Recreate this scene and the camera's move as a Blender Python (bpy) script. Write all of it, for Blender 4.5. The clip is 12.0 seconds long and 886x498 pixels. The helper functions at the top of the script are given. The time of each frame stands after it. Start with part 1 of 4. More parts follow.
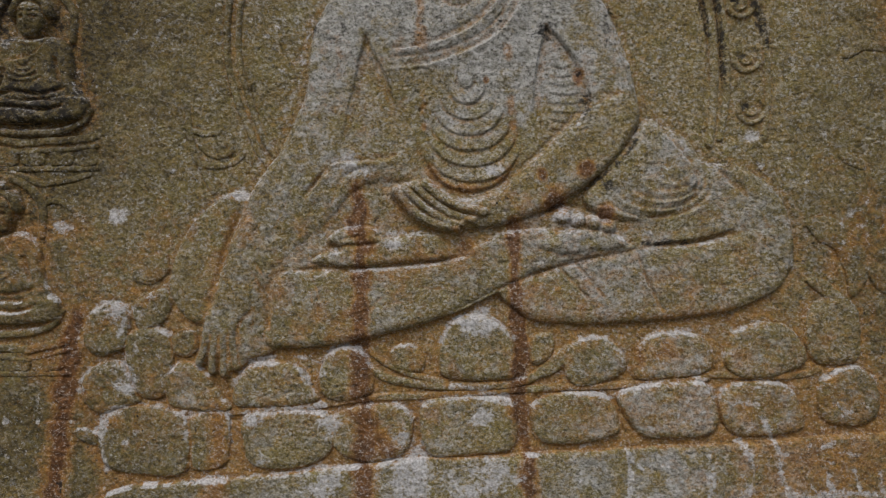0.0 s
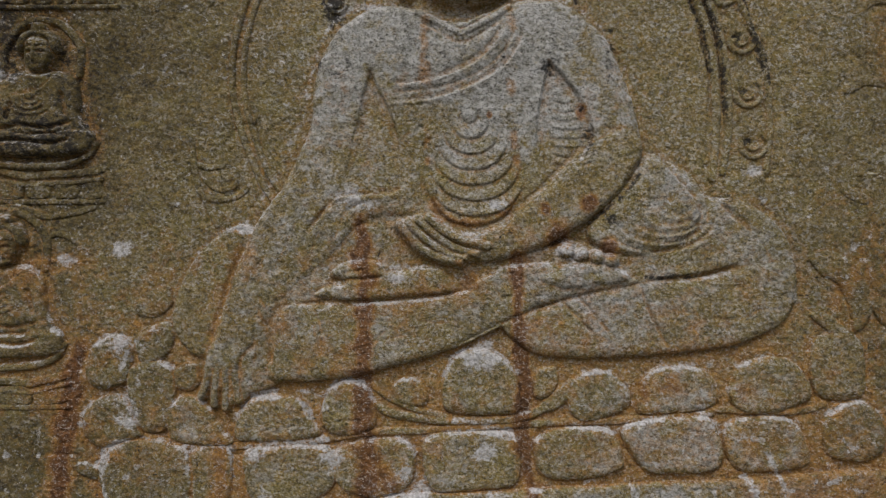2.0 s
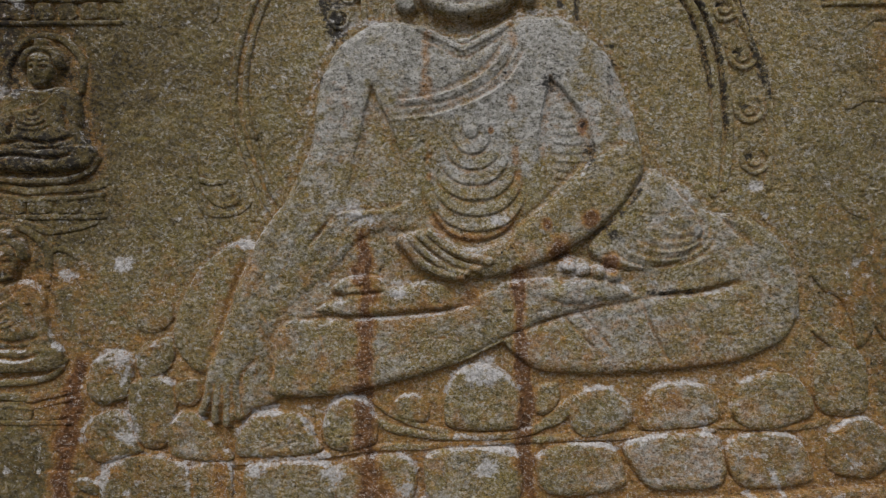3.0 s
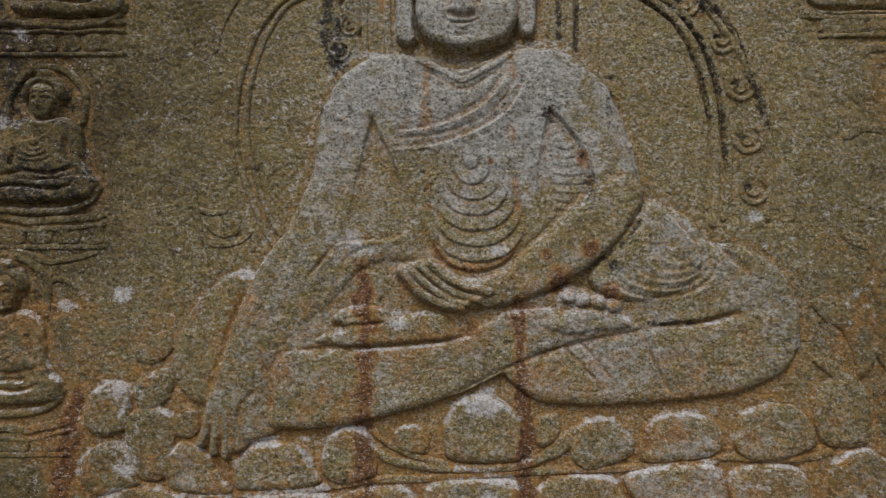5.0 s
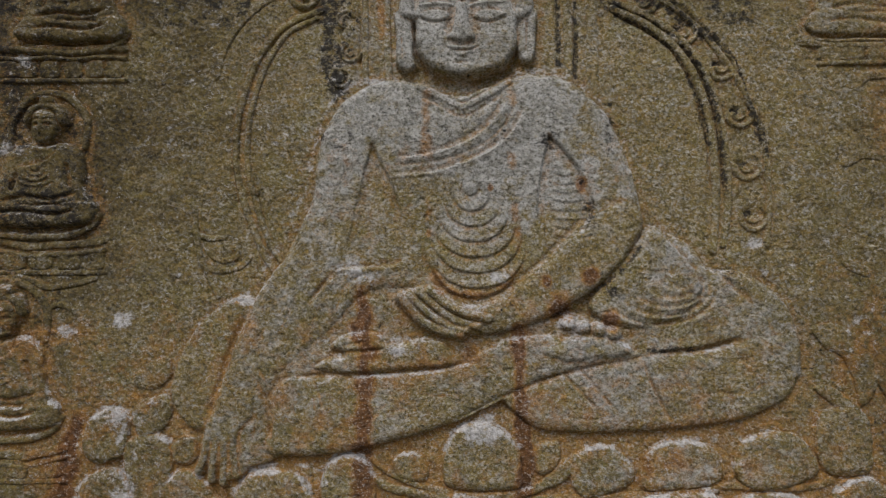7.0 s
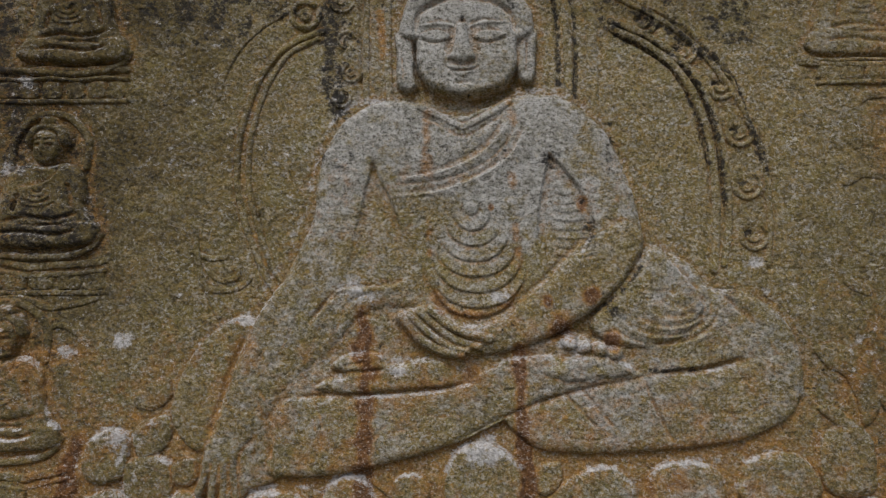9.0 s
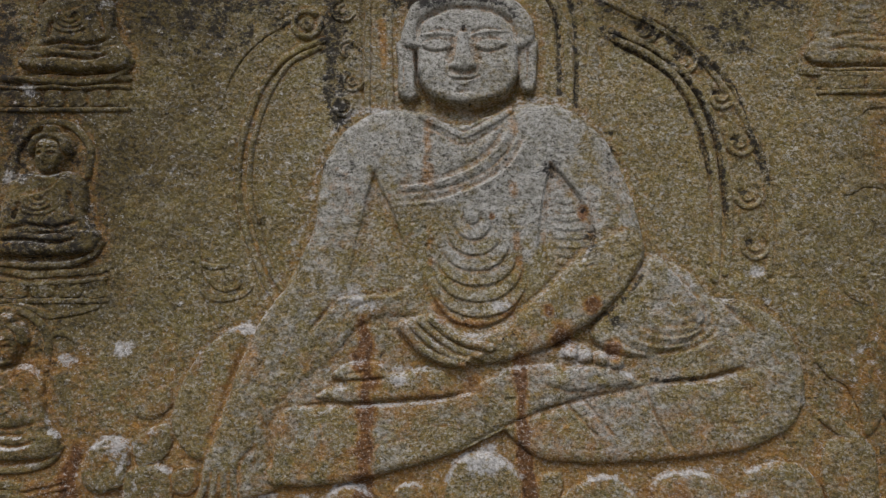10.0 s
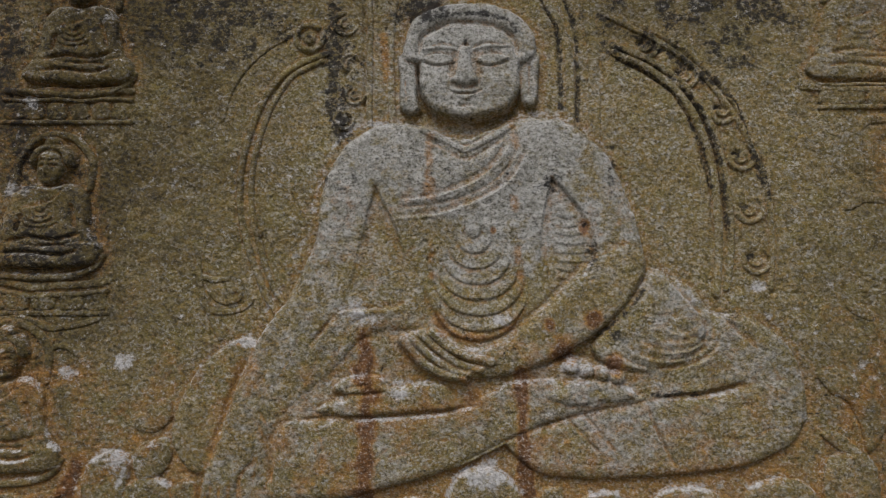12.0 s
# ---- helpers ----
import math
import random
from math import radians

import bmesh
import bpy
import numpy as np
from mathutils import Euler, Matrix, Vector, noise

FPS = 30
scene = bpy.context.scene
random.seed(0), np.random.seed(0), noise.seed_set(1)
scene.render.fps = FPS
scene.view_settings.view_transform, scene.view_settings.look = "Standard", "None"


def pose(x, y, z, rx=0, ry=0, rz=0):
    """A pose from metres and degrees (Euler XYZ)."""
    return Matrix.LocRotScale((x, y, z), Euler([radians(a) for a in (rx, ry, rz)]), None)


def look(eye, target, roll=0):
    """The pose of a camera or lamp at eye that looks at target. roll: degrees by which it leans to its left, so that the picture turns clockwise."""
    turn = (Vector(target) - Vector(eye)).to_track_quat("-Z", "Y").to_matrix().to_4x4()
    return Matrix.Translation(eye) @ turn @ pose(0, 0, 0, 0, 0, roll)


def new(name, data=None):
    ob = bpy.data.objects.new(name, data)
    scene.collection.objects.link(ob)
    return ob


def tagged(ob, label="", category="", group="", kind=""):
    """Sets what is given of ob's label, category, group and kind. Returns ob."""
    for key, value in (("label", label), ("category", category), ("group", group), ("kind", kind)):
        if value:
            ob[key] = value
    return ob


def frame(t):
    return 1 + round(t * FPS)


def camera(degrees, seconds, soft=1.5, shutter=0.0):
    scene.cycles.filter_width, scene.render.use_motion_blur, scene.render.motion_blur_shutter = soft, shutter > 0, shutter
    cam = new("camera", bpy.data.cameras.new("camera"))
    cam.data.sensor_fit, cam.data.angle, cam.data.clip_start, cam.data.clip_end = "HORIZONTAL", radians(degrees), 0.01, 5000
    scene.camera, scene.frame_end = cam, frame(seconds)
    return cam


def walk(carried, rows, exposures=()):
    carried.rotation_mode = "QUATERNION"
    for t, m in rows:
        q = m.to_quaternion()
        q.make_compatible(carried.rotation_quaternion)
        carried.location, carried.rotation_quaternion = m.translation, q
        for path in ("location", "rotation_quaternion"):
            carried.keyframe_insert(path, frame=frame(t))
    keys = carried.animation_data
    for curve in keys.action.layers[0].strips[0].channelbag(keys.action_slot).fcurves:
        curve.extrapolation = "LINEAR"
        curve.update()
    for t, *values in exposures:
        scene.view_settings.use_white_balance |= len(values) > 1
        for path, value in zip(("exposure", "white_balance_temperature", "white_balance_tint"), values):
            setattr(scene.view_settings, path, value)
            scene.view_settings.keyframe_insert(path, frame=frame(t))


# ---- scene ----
cam = camera(70.0, 12.0, soft=1.15)
PATH = [
    (0, (0.029, -0.024, 1.496), (0.016, 1.976, 1.495), -0.3),
    (0.5, (0.028, -0.024, 1.515), (0.013, 1.976, 1.526), -0.2),
    (1, (0.025, -0.025, 1.537), (0.011, 1.975, 1.558), -0.1),
    (1.5, (0.022, -0.026, 1.554), (0.008, 1.974, 1.586), -0.1),
    (2, (0.02, -0.026, 1.563), (0.005, 1.973, 1.609), -0.2),
    (2.5, (0.017, -0.025, 1.578), (0.001, 1.974, 1.636), -0.2),
    (3, (0.017, -0.026, 1.596), (0.0, 1.973, 1.661), -0.2),
    (5, (0.015, -0.027, 1.646), (0.0, 1.969, 1.762), -0.2),
    (5.5, (0.018, -0.028, 1.662), (0.001, 1.968, 1.784), -0.2),
    (6, (0.02, -0.029, 1.675), (0.002, 1.967, 1.807), -0.1),
    (6.5, (0.021, -0.03, 1.688), (0.002, 1.965, 1.831), -0.1),
    (7, (0.021, -0.032, 1.701), (0.002, 1.962, 1.851), -0.1),
    (9, (0.022, -0.033, 1.735), (0.0, 1.958, 1.917), -0.2),
    (9.5, (0.023, -0.035, 1.744), (-0.001, 1.956, 1.931), -0.1),
    (10, (0.02, -0.035, 1.753), (-0.003, 1.955, 1.947), -0.1),
    (10.5, (0.019, -0.037, 1.76), (-0.004, 1.953, 1.961), -0.1),
    (11, (0.017, -0.038, 1.766), (-0.006, 1.952, 1.971), -0.0),
    (11.5, (0.018, -0.037, 1.766), (-0.006, 1.952, 1.976), 0.0),
    (12, (0.018, -0.038, 1.778), (-0.007, 1.95, 1.993), 0.1),
]
walk(cam, [(t, look(eye, target, roll)) for t, eye, target, roll in PATH])

# ---- light ----
world = bpy.data.worlds.new("sky")
world.use_nodes = True
scene.world = world
sky = world.node_tree.nodes.new("ShaderNodeTexSky")
sky.sky_type, sky.sun_disc = "NISHITA", False
sky.sun_elevation, sky.sun_rotation = radians(54), radians(196)
sky.dust_density, sky.ozone_density = 4.0, 1.0
world.node_tree.links.new(sky.outputs[0], world.node_tree.nodes["Background"].inputs[0])
world.node_tree.nodes["Background"].inputs[1].default_value = 0.08
sun = new("sun", bpy.data.lights.new("sun", "SUN"))
sun.data.energy, sun.data.angle, sun.data.color = 1.25, radians(34), (1.0, 0.98, 0.95)
sun.matrix_world = look((-0.25, -0.85, 1.25), (0, 0, 0))
scene.view_settings.exposure = 0.15

# ---- relief arithmetic: heights in metres out of the rock face, over a regular net ----
FACE = 2.239          # the rock face stands in this plane and looks towards -y
STEP = 0.0035
U0, U1, V0, V1 = -1.86, 1.86, 0.46, 3.16
NU, NV = int(round((U1 - U0) / STEP)) + 1, int(round((V1 - V0) / STEP)) + 1
GU, GV = np.meshgrid(U0 + STEP * np.arange(NU), V0 + STEP * np.arange(NV))
RNG = np.random.default_rng(7)


def vnoise(u, v, size, seed):
    """Smooth value noise in -1..1 with cells of that size in metres."""
    r = np.random.default_rng(seed).uniform(-1, 1, (257, 257))
    a, b = u / size + 91.3, v / size + 57.7
    i, j = np.floor(a).astype(int), np.floor(b).astype(int)
    f, g = a - i, b - j
    f, g = f * f * (3 - 2 * f), g * g * (3 - 2 * g)
    i, j = i % 256, j % 256
    return (r[j, i] * (1 - f) + r[j, i + 1] * f) * (1 - g) + (r[j + 1, i] * (1 - f) + r[j + 1, i + 1] * f) * g


def fractal(u, v, size, octaves, seed):
    return sum(vnoise(u, v, size / 2**k, seed + k) / 2**k for k in range(octaves))


def blur(a, cells):
    """Three box blurs, near enough to a bell of that width."""
    for _ in range(3):
        for axis in (0, 1):
            pad = [(cells + 1, cells) if k == axis else (0, 0) for k in (0, 1)]
            c = np.cumsum(np.pad(a, pad, "edge"), axis)
            n = 2 * cells + 1
            a = ((c[n:] - c[:-n]) if axis == 0 else (c[:, n:] - c[:, :-n])) / n
    return a


def curve(pts, closed=False, n=6):
    """Catmull-Rom curve through the points."""
    p = np.array(pts, float)
    p = np.vstack([p[-1], p, p[0], p[1]]) if closed else np.vstack([2 * p[0] - p[1], p, 2 * p[-1] - p[-2]])
    t = np.linspace(0, 1, n, endpoint=False)[:, None]
    out = []
    for a, b, c, d in zip(p, p[1:], p[2:], p[3:]):
        out.append(0.5 * (2 * b + (c - a) * t + (2 * a - 5 * b + 4 * c - d) * t**2 + (3 * b - a - 3 * c + d) * t**3))
    if not closed:
        out.append(p[-2:-1])
    return np.vstack(out)


def nearest(u, v, line):
    """Distance to a line of points, which side, and how far along (0..1)."""
    best = np.full(u.shape, 1e9)
    side, along = np.zeros(u.shape), np.zeros(u.shape)
    n = len(line) - 1
    for k in range(n):
        a, d = line[k], line[k + 1] - line[k]
        q = d @ d + 1e-12
        t = np.clip(((u - a[0]) * d[0] + (v - a[1]) * d[1]) / q, 0, 1)
        e, f = u - a[0] - t * d[0], v - a[1] - t * d[1]
        r = e * e + f * f
        m = r < best
        best[m] = r[m]
        side[m] = np.sign(d[0] * f - d[1] * e)[m]
        along[m] = ((k + t) / n)[m]
    return np.sqrt(best), side, along


def inside(u, v, line):
    hit = np.zeros(u.shape, bool)
    for a, b in zip(line, np.roll(line, -1, 0)):
        cross = (a[1] > v) != (b[1] > v)
        hit ^= cross & (u < (b[0] - a[0]) * (v - a[1]) / (b[1] - a[1] + 1e-12) + a[0])
    return hit


class Relief:
    """A patch of the net with heights over the rock face; below zero it is sunk in the rock."""

    def __init__(self, low, high):
        i0, i1 = max(0, int((low[0] - U0) / STEP)), min(NU, int((high[0] - U0) / STEP) + 2)
        j0, j1 = max(0, int((low[1] - V0) / STEP)), min(NV, int((high[1] - V0) / STEP) + 2)
        self.sl = (slice(j0, j1), slice(i0, i1))
        self.U, self.V = GU[self.sl], GV[self.sl]
        self.H = np.full(self.U.shape, -0.05)

    def near(self, line, m):
        i = np.searchsorted(self.U[0], (line[:, 0].min() - m, line[:, 0].max() + m))
        j = np.searchsorted(self.V[:, 0], (line[:, 1].min() - m, line[:, 1].max() + m))
        return slice(j[0], j[1]), slice(i[0], i[1])

    def body(self, pts, h, w, base=0.0, slope=(0, 0), power=0.4, sharp=False, fade=None):
        """A pillow of height h that rounds off over the width w inside the outline; fade (low, high, share) flattens its foot."""
        line = np.array(pts, float) if sharp else curve(pts, True)
        s = self.near(line, 0.03)
        u, v = self.U[s], self.V[s]
        if u.size == 0:
            return self
        d, _, _ = nearest(u, v, np.vstack([line, line[:1]]))
        d += 0.0036 * vnoise(u, v, 0.035, 5) + 0.0020 * vnoise(u, v, 0.012, 6)
        ins = inside(u, v, line)
        lean = slope[0] * (u - line[:, 0].mean()) + slope[1] * (v - line[:, 1].mean())
        up = (base + h) * (1 - (1 - np.clip(d / w, 0, 1)) ** 2) ** power + lean * np.clip(d / w, 0, 1)
        if fade:
            up *= fade[2] + (1 - fade[2]) * np.clip((v - fade[0]) / (fade[1] - fade[0]), 0, 1)
        self.H[s] = np.maximum(self.H[s], np.where(ins, up, -2.0 * d))
        return self

    def sink(self, pts, depth, w, low, high):
        """Cuts a hollow inside the outline, deepest at the height high and running out at low."""
        line = curve(pts, True)
        s = self.near(line, 0.02)
        u, v = self.U[s], self.V[s]
        d, _, _ = nearest(u, v, np.vstack([line, line[:1]]))
        d += 0.0030 * vnoise(u, v, 0.03, 45)
        cut = depth * np.clip((v - low) / (high - low), 0, 1) * np.clip(d / w, 0, 1) ** 0.7
        self.H[s] -= np.where(inside(u, v, line), cut, 0)
        return self

    def boss(self, pts, h, w):
        """Adds a rounded swelling inside the outline to what is there."""
        line = curve(pts, True)
        s = self.near(line, 0.02)
        u, v = self.U[s], self.V[s]
        d, _, _ = nearest(u, v, np.vstack([line, line[:1]]))
        self.H[s] += np.where(inside(u, v, line), h * np.sqrt(1 - (1 - np.clip(d / w, 0, 1)) ** 2), 0)
        return self

    def ridge(self, pts, h, w, base=0.0, closed=False, taper=0.0):
        """A raised round band along a line."""
        line = curve(pts, closed)
        if closed:
            line = np.vstack([line, line[:1]])
        s = self.near(line, w + 0.03)
        u, v = self.U[s], self.V[s]
        if u.size == 0:
            return self
        d, _, t = nearest(u, v, line)
        d += 0.0014 * vnoise(u, v, 0.02, 15)
        ww = w * (1 - taper * t)
        r = np.clip(d / ww, 0, 1)
        up = np.where(d < ww, base + h * np.sqrt(1 - r * r), base - 2.0 * (d - ww))
        self.H[s] = np.maximum(self.H[s], up)
        return self

    def groove(self, pts, depth, w, closed=False):
        """A worn incised line, shallower at its ends."""
        line = curve(pts, closed)
        if closed:
            line = np.vstack([line, line[:1]])
        s = self.near(line, 3 * w)
        u, v = self.U[s], self.V[s]
        if u.size == 0:
            return self
        d, _, t = nearest(u, v, line)
        fade = 1 if closed else np.clip(np.minimum(t, 1 - t) * 8 + 0.25, 0, 1)
        fade = fade * (0.85 + 0.35 * vnoise(u, v, 0.05, 25))
        self.H[s] -= depth * fade * np.exp(-((d / w) ** 2))
        return self

    def fold(self, pts, a, w):
        """A step in the cloth: high on the line's left side, low on its right, both fading out."""
        line = curve(pts)
        s = self.near(line, 3 * w)
        u, v = self.U[s], self.V[s]
        if u.size == 0:
            return self
        d, side, t = nearest(u, v, line)
        fade = np.clip(np.minimum(t, 1 - t) * 6, 0, 1)
        self.H[s] += a * fade * np.tanh(side * d / 0.004) * np.exp(-d / w)
        return self

    def dome(self, at, ru, rv, h, base=0.0, turn=0.0, n=2.0):
        """Half an ellipsoid, or with n above 2 a boxier form."""
        c, s_ = math.cos(radians(turn)), math.sin(radians(turn))
        line = np.array([(at[0] - max(ru, rv), at[1] - max(ru, rv)), (at[0] + max(ru, rv), at[1] + max(ru, rv))])
        s = self.near(line, 0.03)
        x, y = self.U[s] - at[0], self.V[s] - at[1]
        x, y = x * c + y * s_, -x * s_ + y * c
        r = (np.abs(x / ru) ** n + np.abs(y / rv) ** n) ** (1 / n)
        r = r + 0.02 * vnoise(self.U[s], self.V[s], 0.03, 35)
        up = np.where(r < 1, base + h * np.sqrt(np.clip(1 - r * r, 0, 1)), base - 1.5 * (r - 1) * min(ru, rv))
        self.H[s] = np.maximum(self.H[s], up)
        return self

    def swell(self, at, ru, rv, h, turn=0.0):
        """Adds a soft bump, or with h below zero a hollow."""
        c, s_ = math.cos(radians(turn)), math.sin(radians(turn))
        x, y = self.U - at[0], self.V - at[1]
        x, y = x * c + y * s_, -x * s_ + y * c
        self.H += h * np.exp(-((x / ru) ** 2) - (y / rv) ** 2)
        return self


# the rough face itself: swells, tool marks and pits
SWELL = 0.010 * fractal(GU, GV, 0.55, 3, 40)
GRAIN = 0.0024 * fractal(GU, GV, 0.060, 3, 60) + 0.0017 * vnoise(GU + 0.5 * GV, GV - 0.3 * GU, 0.015, 75) + 0.0017 * vnoise(GU + 0.4 * GV, GV, 0.009, 70) + RNG.uniform(-0.0010, 0.0010, GU.shape)
PITS = 0.006 * np.clip((vnoise(GU, GV, 0.020, 77) - 0.55) / 0.3, 0, 1) * np.clip(0.3 + vnoise(GU, GV, 0.3, 78), 0, 1)
GRAIN = GRAIN - PITS
TOP = np.full(GU.shape, -0.05)     # the highest carving over each point
PIECES = []                        # carvings that wait for their meshes


def carve(name, relief, parent=None, label="", category="", group="", kind=""):
    """Notes a carving; its mesh is made once all the carvings are known."""
    ob = new(name, bpy.data.meshes.new(name))
    if parent:
        ob.parent = parent
        if label:
            tagged(ob, label)
    else:
        tagged(ob, label, category, group, kind)
    TOP[relief.sl] = np.maximum(TOP[relief.sl], relief.H)
    PIECES.append((ob, relief))
    return ob


def holder(name, label, category, group=""):
    ob = new(name)
    return tagged(ob, label, category, group)


# ---- the great seated figure, one mesh ----
fig = Relief((-1.02, 1.02), (1.36, 3.10))
# drapery that falls behind the hanging arm
fig.body([(-0.706, 1.704), (-0.786, 1.676), (-0.874, 1.596), (-0.930, 1.501), (-0.963, 1.383), (-0.935, 1.294), (-0.864, 1.233), (-0.729, 1.230), (-0.635, 1.385), (-0.622, 1.621)], 0.012, 0.030)
fig.body([(-0.740, 1.521), (-0.642, 1.621), (-0.541, 1.621), (-0.496, 1.424), (-0.531, 1.231), (-0.587, 1.135), (-0.685, 1.116), (-0.738, 1.192), (-0.753, 1.345)], 0.019, 0.05)
fig.body([(-0.638, 1.440), (-0.561, 1.476), (-0.516, 1.419), (-0.578, 1.354), (-0.591, 1.184), (-0.623, 1.132), (-0.685, 1.095), (-0.715, 1.065), (-0.782, 1.076), (-0.797, 1.258), (-0.723, 1.420)], 0.019, 0.05)
# legs
fig.body([(-0.623, 1.151), (-0.606, 1.256), (-0.597, 1.357), (-0.571, 1.414), (-0.520, 1.434), (-0.439, 1.430), (-0.155, 1.441), (0.047, 1.472), (0.148, 1.526), (0.249, 1.560), (0.451, 1.565), (0.693, 1.514), (0.672, 1.477), (0.551, 1.458), (0.450, 1.434), (0.309, 1.390), (0.167, 1.318), (0.046, 1.262), (-0.116, 1.210), (-0.278, 1.170), (-0.440, 1.146)], 0.031, 0.036, power=0.5)
fig.body([(0.208, 1.350), (0.309, 1.394), (0.450, 1.442), (0.652, 1.490), (0.753, 1.509), (0.954, 1.522), (1.095, 1.568), (1.236, 1.572), (1.260, 1.491), (1.239, 1.390), (1.164, 1.322), (1.034, 1.270), (0.853, 1.243), (0.651, 1.227), (0.450, 1.228), (0.308, 1.249)], 0.027, 0.040)
fig.body([(0.662, 1.477), (0.572, 1.615), (0.633, 1.716), (0.775, 1.917), (0.885, 1.876), (0.945, 1.799), (1.056, 1.786), (1.156, 1.729), (1.232, 1.636), (1.264, 1.491), (1.235, 1.410), (1.055, 1.532), (0.854, 1.493)], 0.021, 0.045)
fig.body([(-0.462, 1.681), (-0.384, 1.797), (-0.181, 1.806), (-0.120, 1.863), (0.082, 1.702), (0.222, 1.623), (0.422, 1.623), (0.641, 1.604), (0.638, 1.506), (0.221, 1.466), (0.022, 1.387), (-0.454, 1.347), (-0.554, 1.366), (-0.578, 1.502)], 0.021, 0.035)
# trunk and upper arms
fig.body([(-0.099, 2.474), (-0.186, 2.491), (-0.279, 2.470), (-0.361, 2.409), (-0.415, 2.331), (-0.454, 2.220), (-0.467, 2.085), (-0.500, 1.983), (-0.573, 1.841), (-0.669, 1.701), (-0.725, 1.582), (-0.770, 1.446), (-0.819, 1.291), (-0.853, 1.158), (-0.816, 1.112), (-0.738, 1.112), (-0.673, 1.216), (-0.617, 1.331), (-0.532, 1.456), (-0.454, 1.524), (-0.366, 1.603), (-0.278, 1.702), (-0.138, 1.722), (-0.018, 1.663), (0.221, 1.644), (0.421, 1.743), (0.543, 1.863), (0.673, 1.863), (0.711, 1.963), (0.691, 2.106), (0.650, 2.229), (0.596, 2.355), (0.516, 2.439), (0.435, 2.492), (0.332, 2.509), (0.239, 2.495), (0.150, 2.457), (0.071, 2.427), (-0.016, 2.444)], 0.034, 0.042, power=0.5, fade=(1.15, 1.75, 0.62))
# chest, raised a little over the arms
fig.body([(-0.203, 2.163), (-0.143, 2.313), (-0.092, 2.440), (0.067, 2.393), (0.239, 2.461), (0.329, 2.313), (0.347, 2.147), (0.315, 2.004), (0.283, 1.862), (0.232, 1.743), (0.122, 1.699), (0.012, 1.722), (-0.048, 1.822), (-0.089, 1.942), (-0.150, 1.902), (-0.157, 2.044)], 0.037, 0.08)
# left forearm across the lap
fig.body([(0.551, 2.008), (0.444, 1.911), (0.342, 1.806), (0.222, 1.719), (0.122, 1.679), (0.022, 1.699), (-0.048, 1.732), (-0.094, 1.722), (-0.146, 1.706), (-0.108, 1.659), (-0.028, 1.600), (0.052, 1.561), (0.161, 1.562), (0.300, 1.595), (0.419, 1.654), (0.540, 1.727), (0.646, 1.831), (0.705, 1.923), (0.707, 1.994), (0.649, 2.045)], 0.047, 0.034)
fig.fold([(0.551, 2.008), (0.444, 1.911), (0.342, 1.806), (0.222, 1.719), (0.122, 1.679)], 0.008, 0.020)
fig.groove([(0.539, 2.016), (0.432, 1.919), (0.330, 1.814), (0.212, 1.727)], 0.006, 0.006)
# sleeve that falls beside the elbow
fig.body([(0.622, 1.813), (0.742, 1.951), (0.814, 1.891), (0.900, 1.792), (0.916, 1.701), (0.844, 1.626), (0.714, 1.587), (0.586, 1.596), (0.515, 1.660), (0.544, 1.723)], 0.035, 0.04)
fig.fold([(-0.109, 1.852), (-0.179, 1.810), (-0.279, 1.801), (-0.380, 1.791), (-0.448, 1.701), (-0.496, 1.603)], 0.006, 0.030)
# hand that reaches down
fig.body([(-0.801, 1.379), (-0.700, 1.379), (-0.688, 1.258), (-0.705, 1.185), (-0.771, 1.169), (-0.846, 1.182), (-0.834, 1.266)], 0.025, 0.04)
for pts in ([(-0.818, 1.238), (-0.832, 1.157), (-0.853, 1.097)], [(-0.791, 1.238), (-0.802, 1.141), (-0.808, 1.068)], [(-0.765, 1.238), (-0.767, 1.137), (-0.766, 1.056)], [(-0.735, 1.238), (-0.733, 1.153), (-0.721, 1.080)]):
    fig.ridge(pts, 0.009, 0.0135, 0.018, taper=0.2)
fig.ridge([(-0.684, 1.165), (-0.678, 1.227), (-0.664, 1.266)], 0.008, 0.012, 0.016)
# feet
fig.body([(-0.453, 1.446), (-0.412, 1.486), (-0.348, 1.494), (-0.400, 1.522), (-0.368, 1.559), (-0.291, 1.582), (-0.227, 1.578), (-0.190, 1.538), (-0.074, 1.559), (-0.001, 1.549), (0.039, 1.492), (0.023, 1.452), (-0.155, 1.441), (-0.316, 1.429)], 0.038, 0.025)
fig.body([(0.399, 1.551), (0.469, 1.571), (0.550, 1.574), (0.622, 1.554), (0.662, 1.518), (0.645, 1.486), (0.569, 1.474), (0.479, 1.458), (0.389, 1.471), (0.328, 1.495), (0.339, 1.535)], 0.043, 0.04, power=0.5)
for k in range(4):
    fig.dome((0.44 + 0.052 * k, 1.606 - 0.012 * k), 0.026, 0.022, 0.020, 0.030)
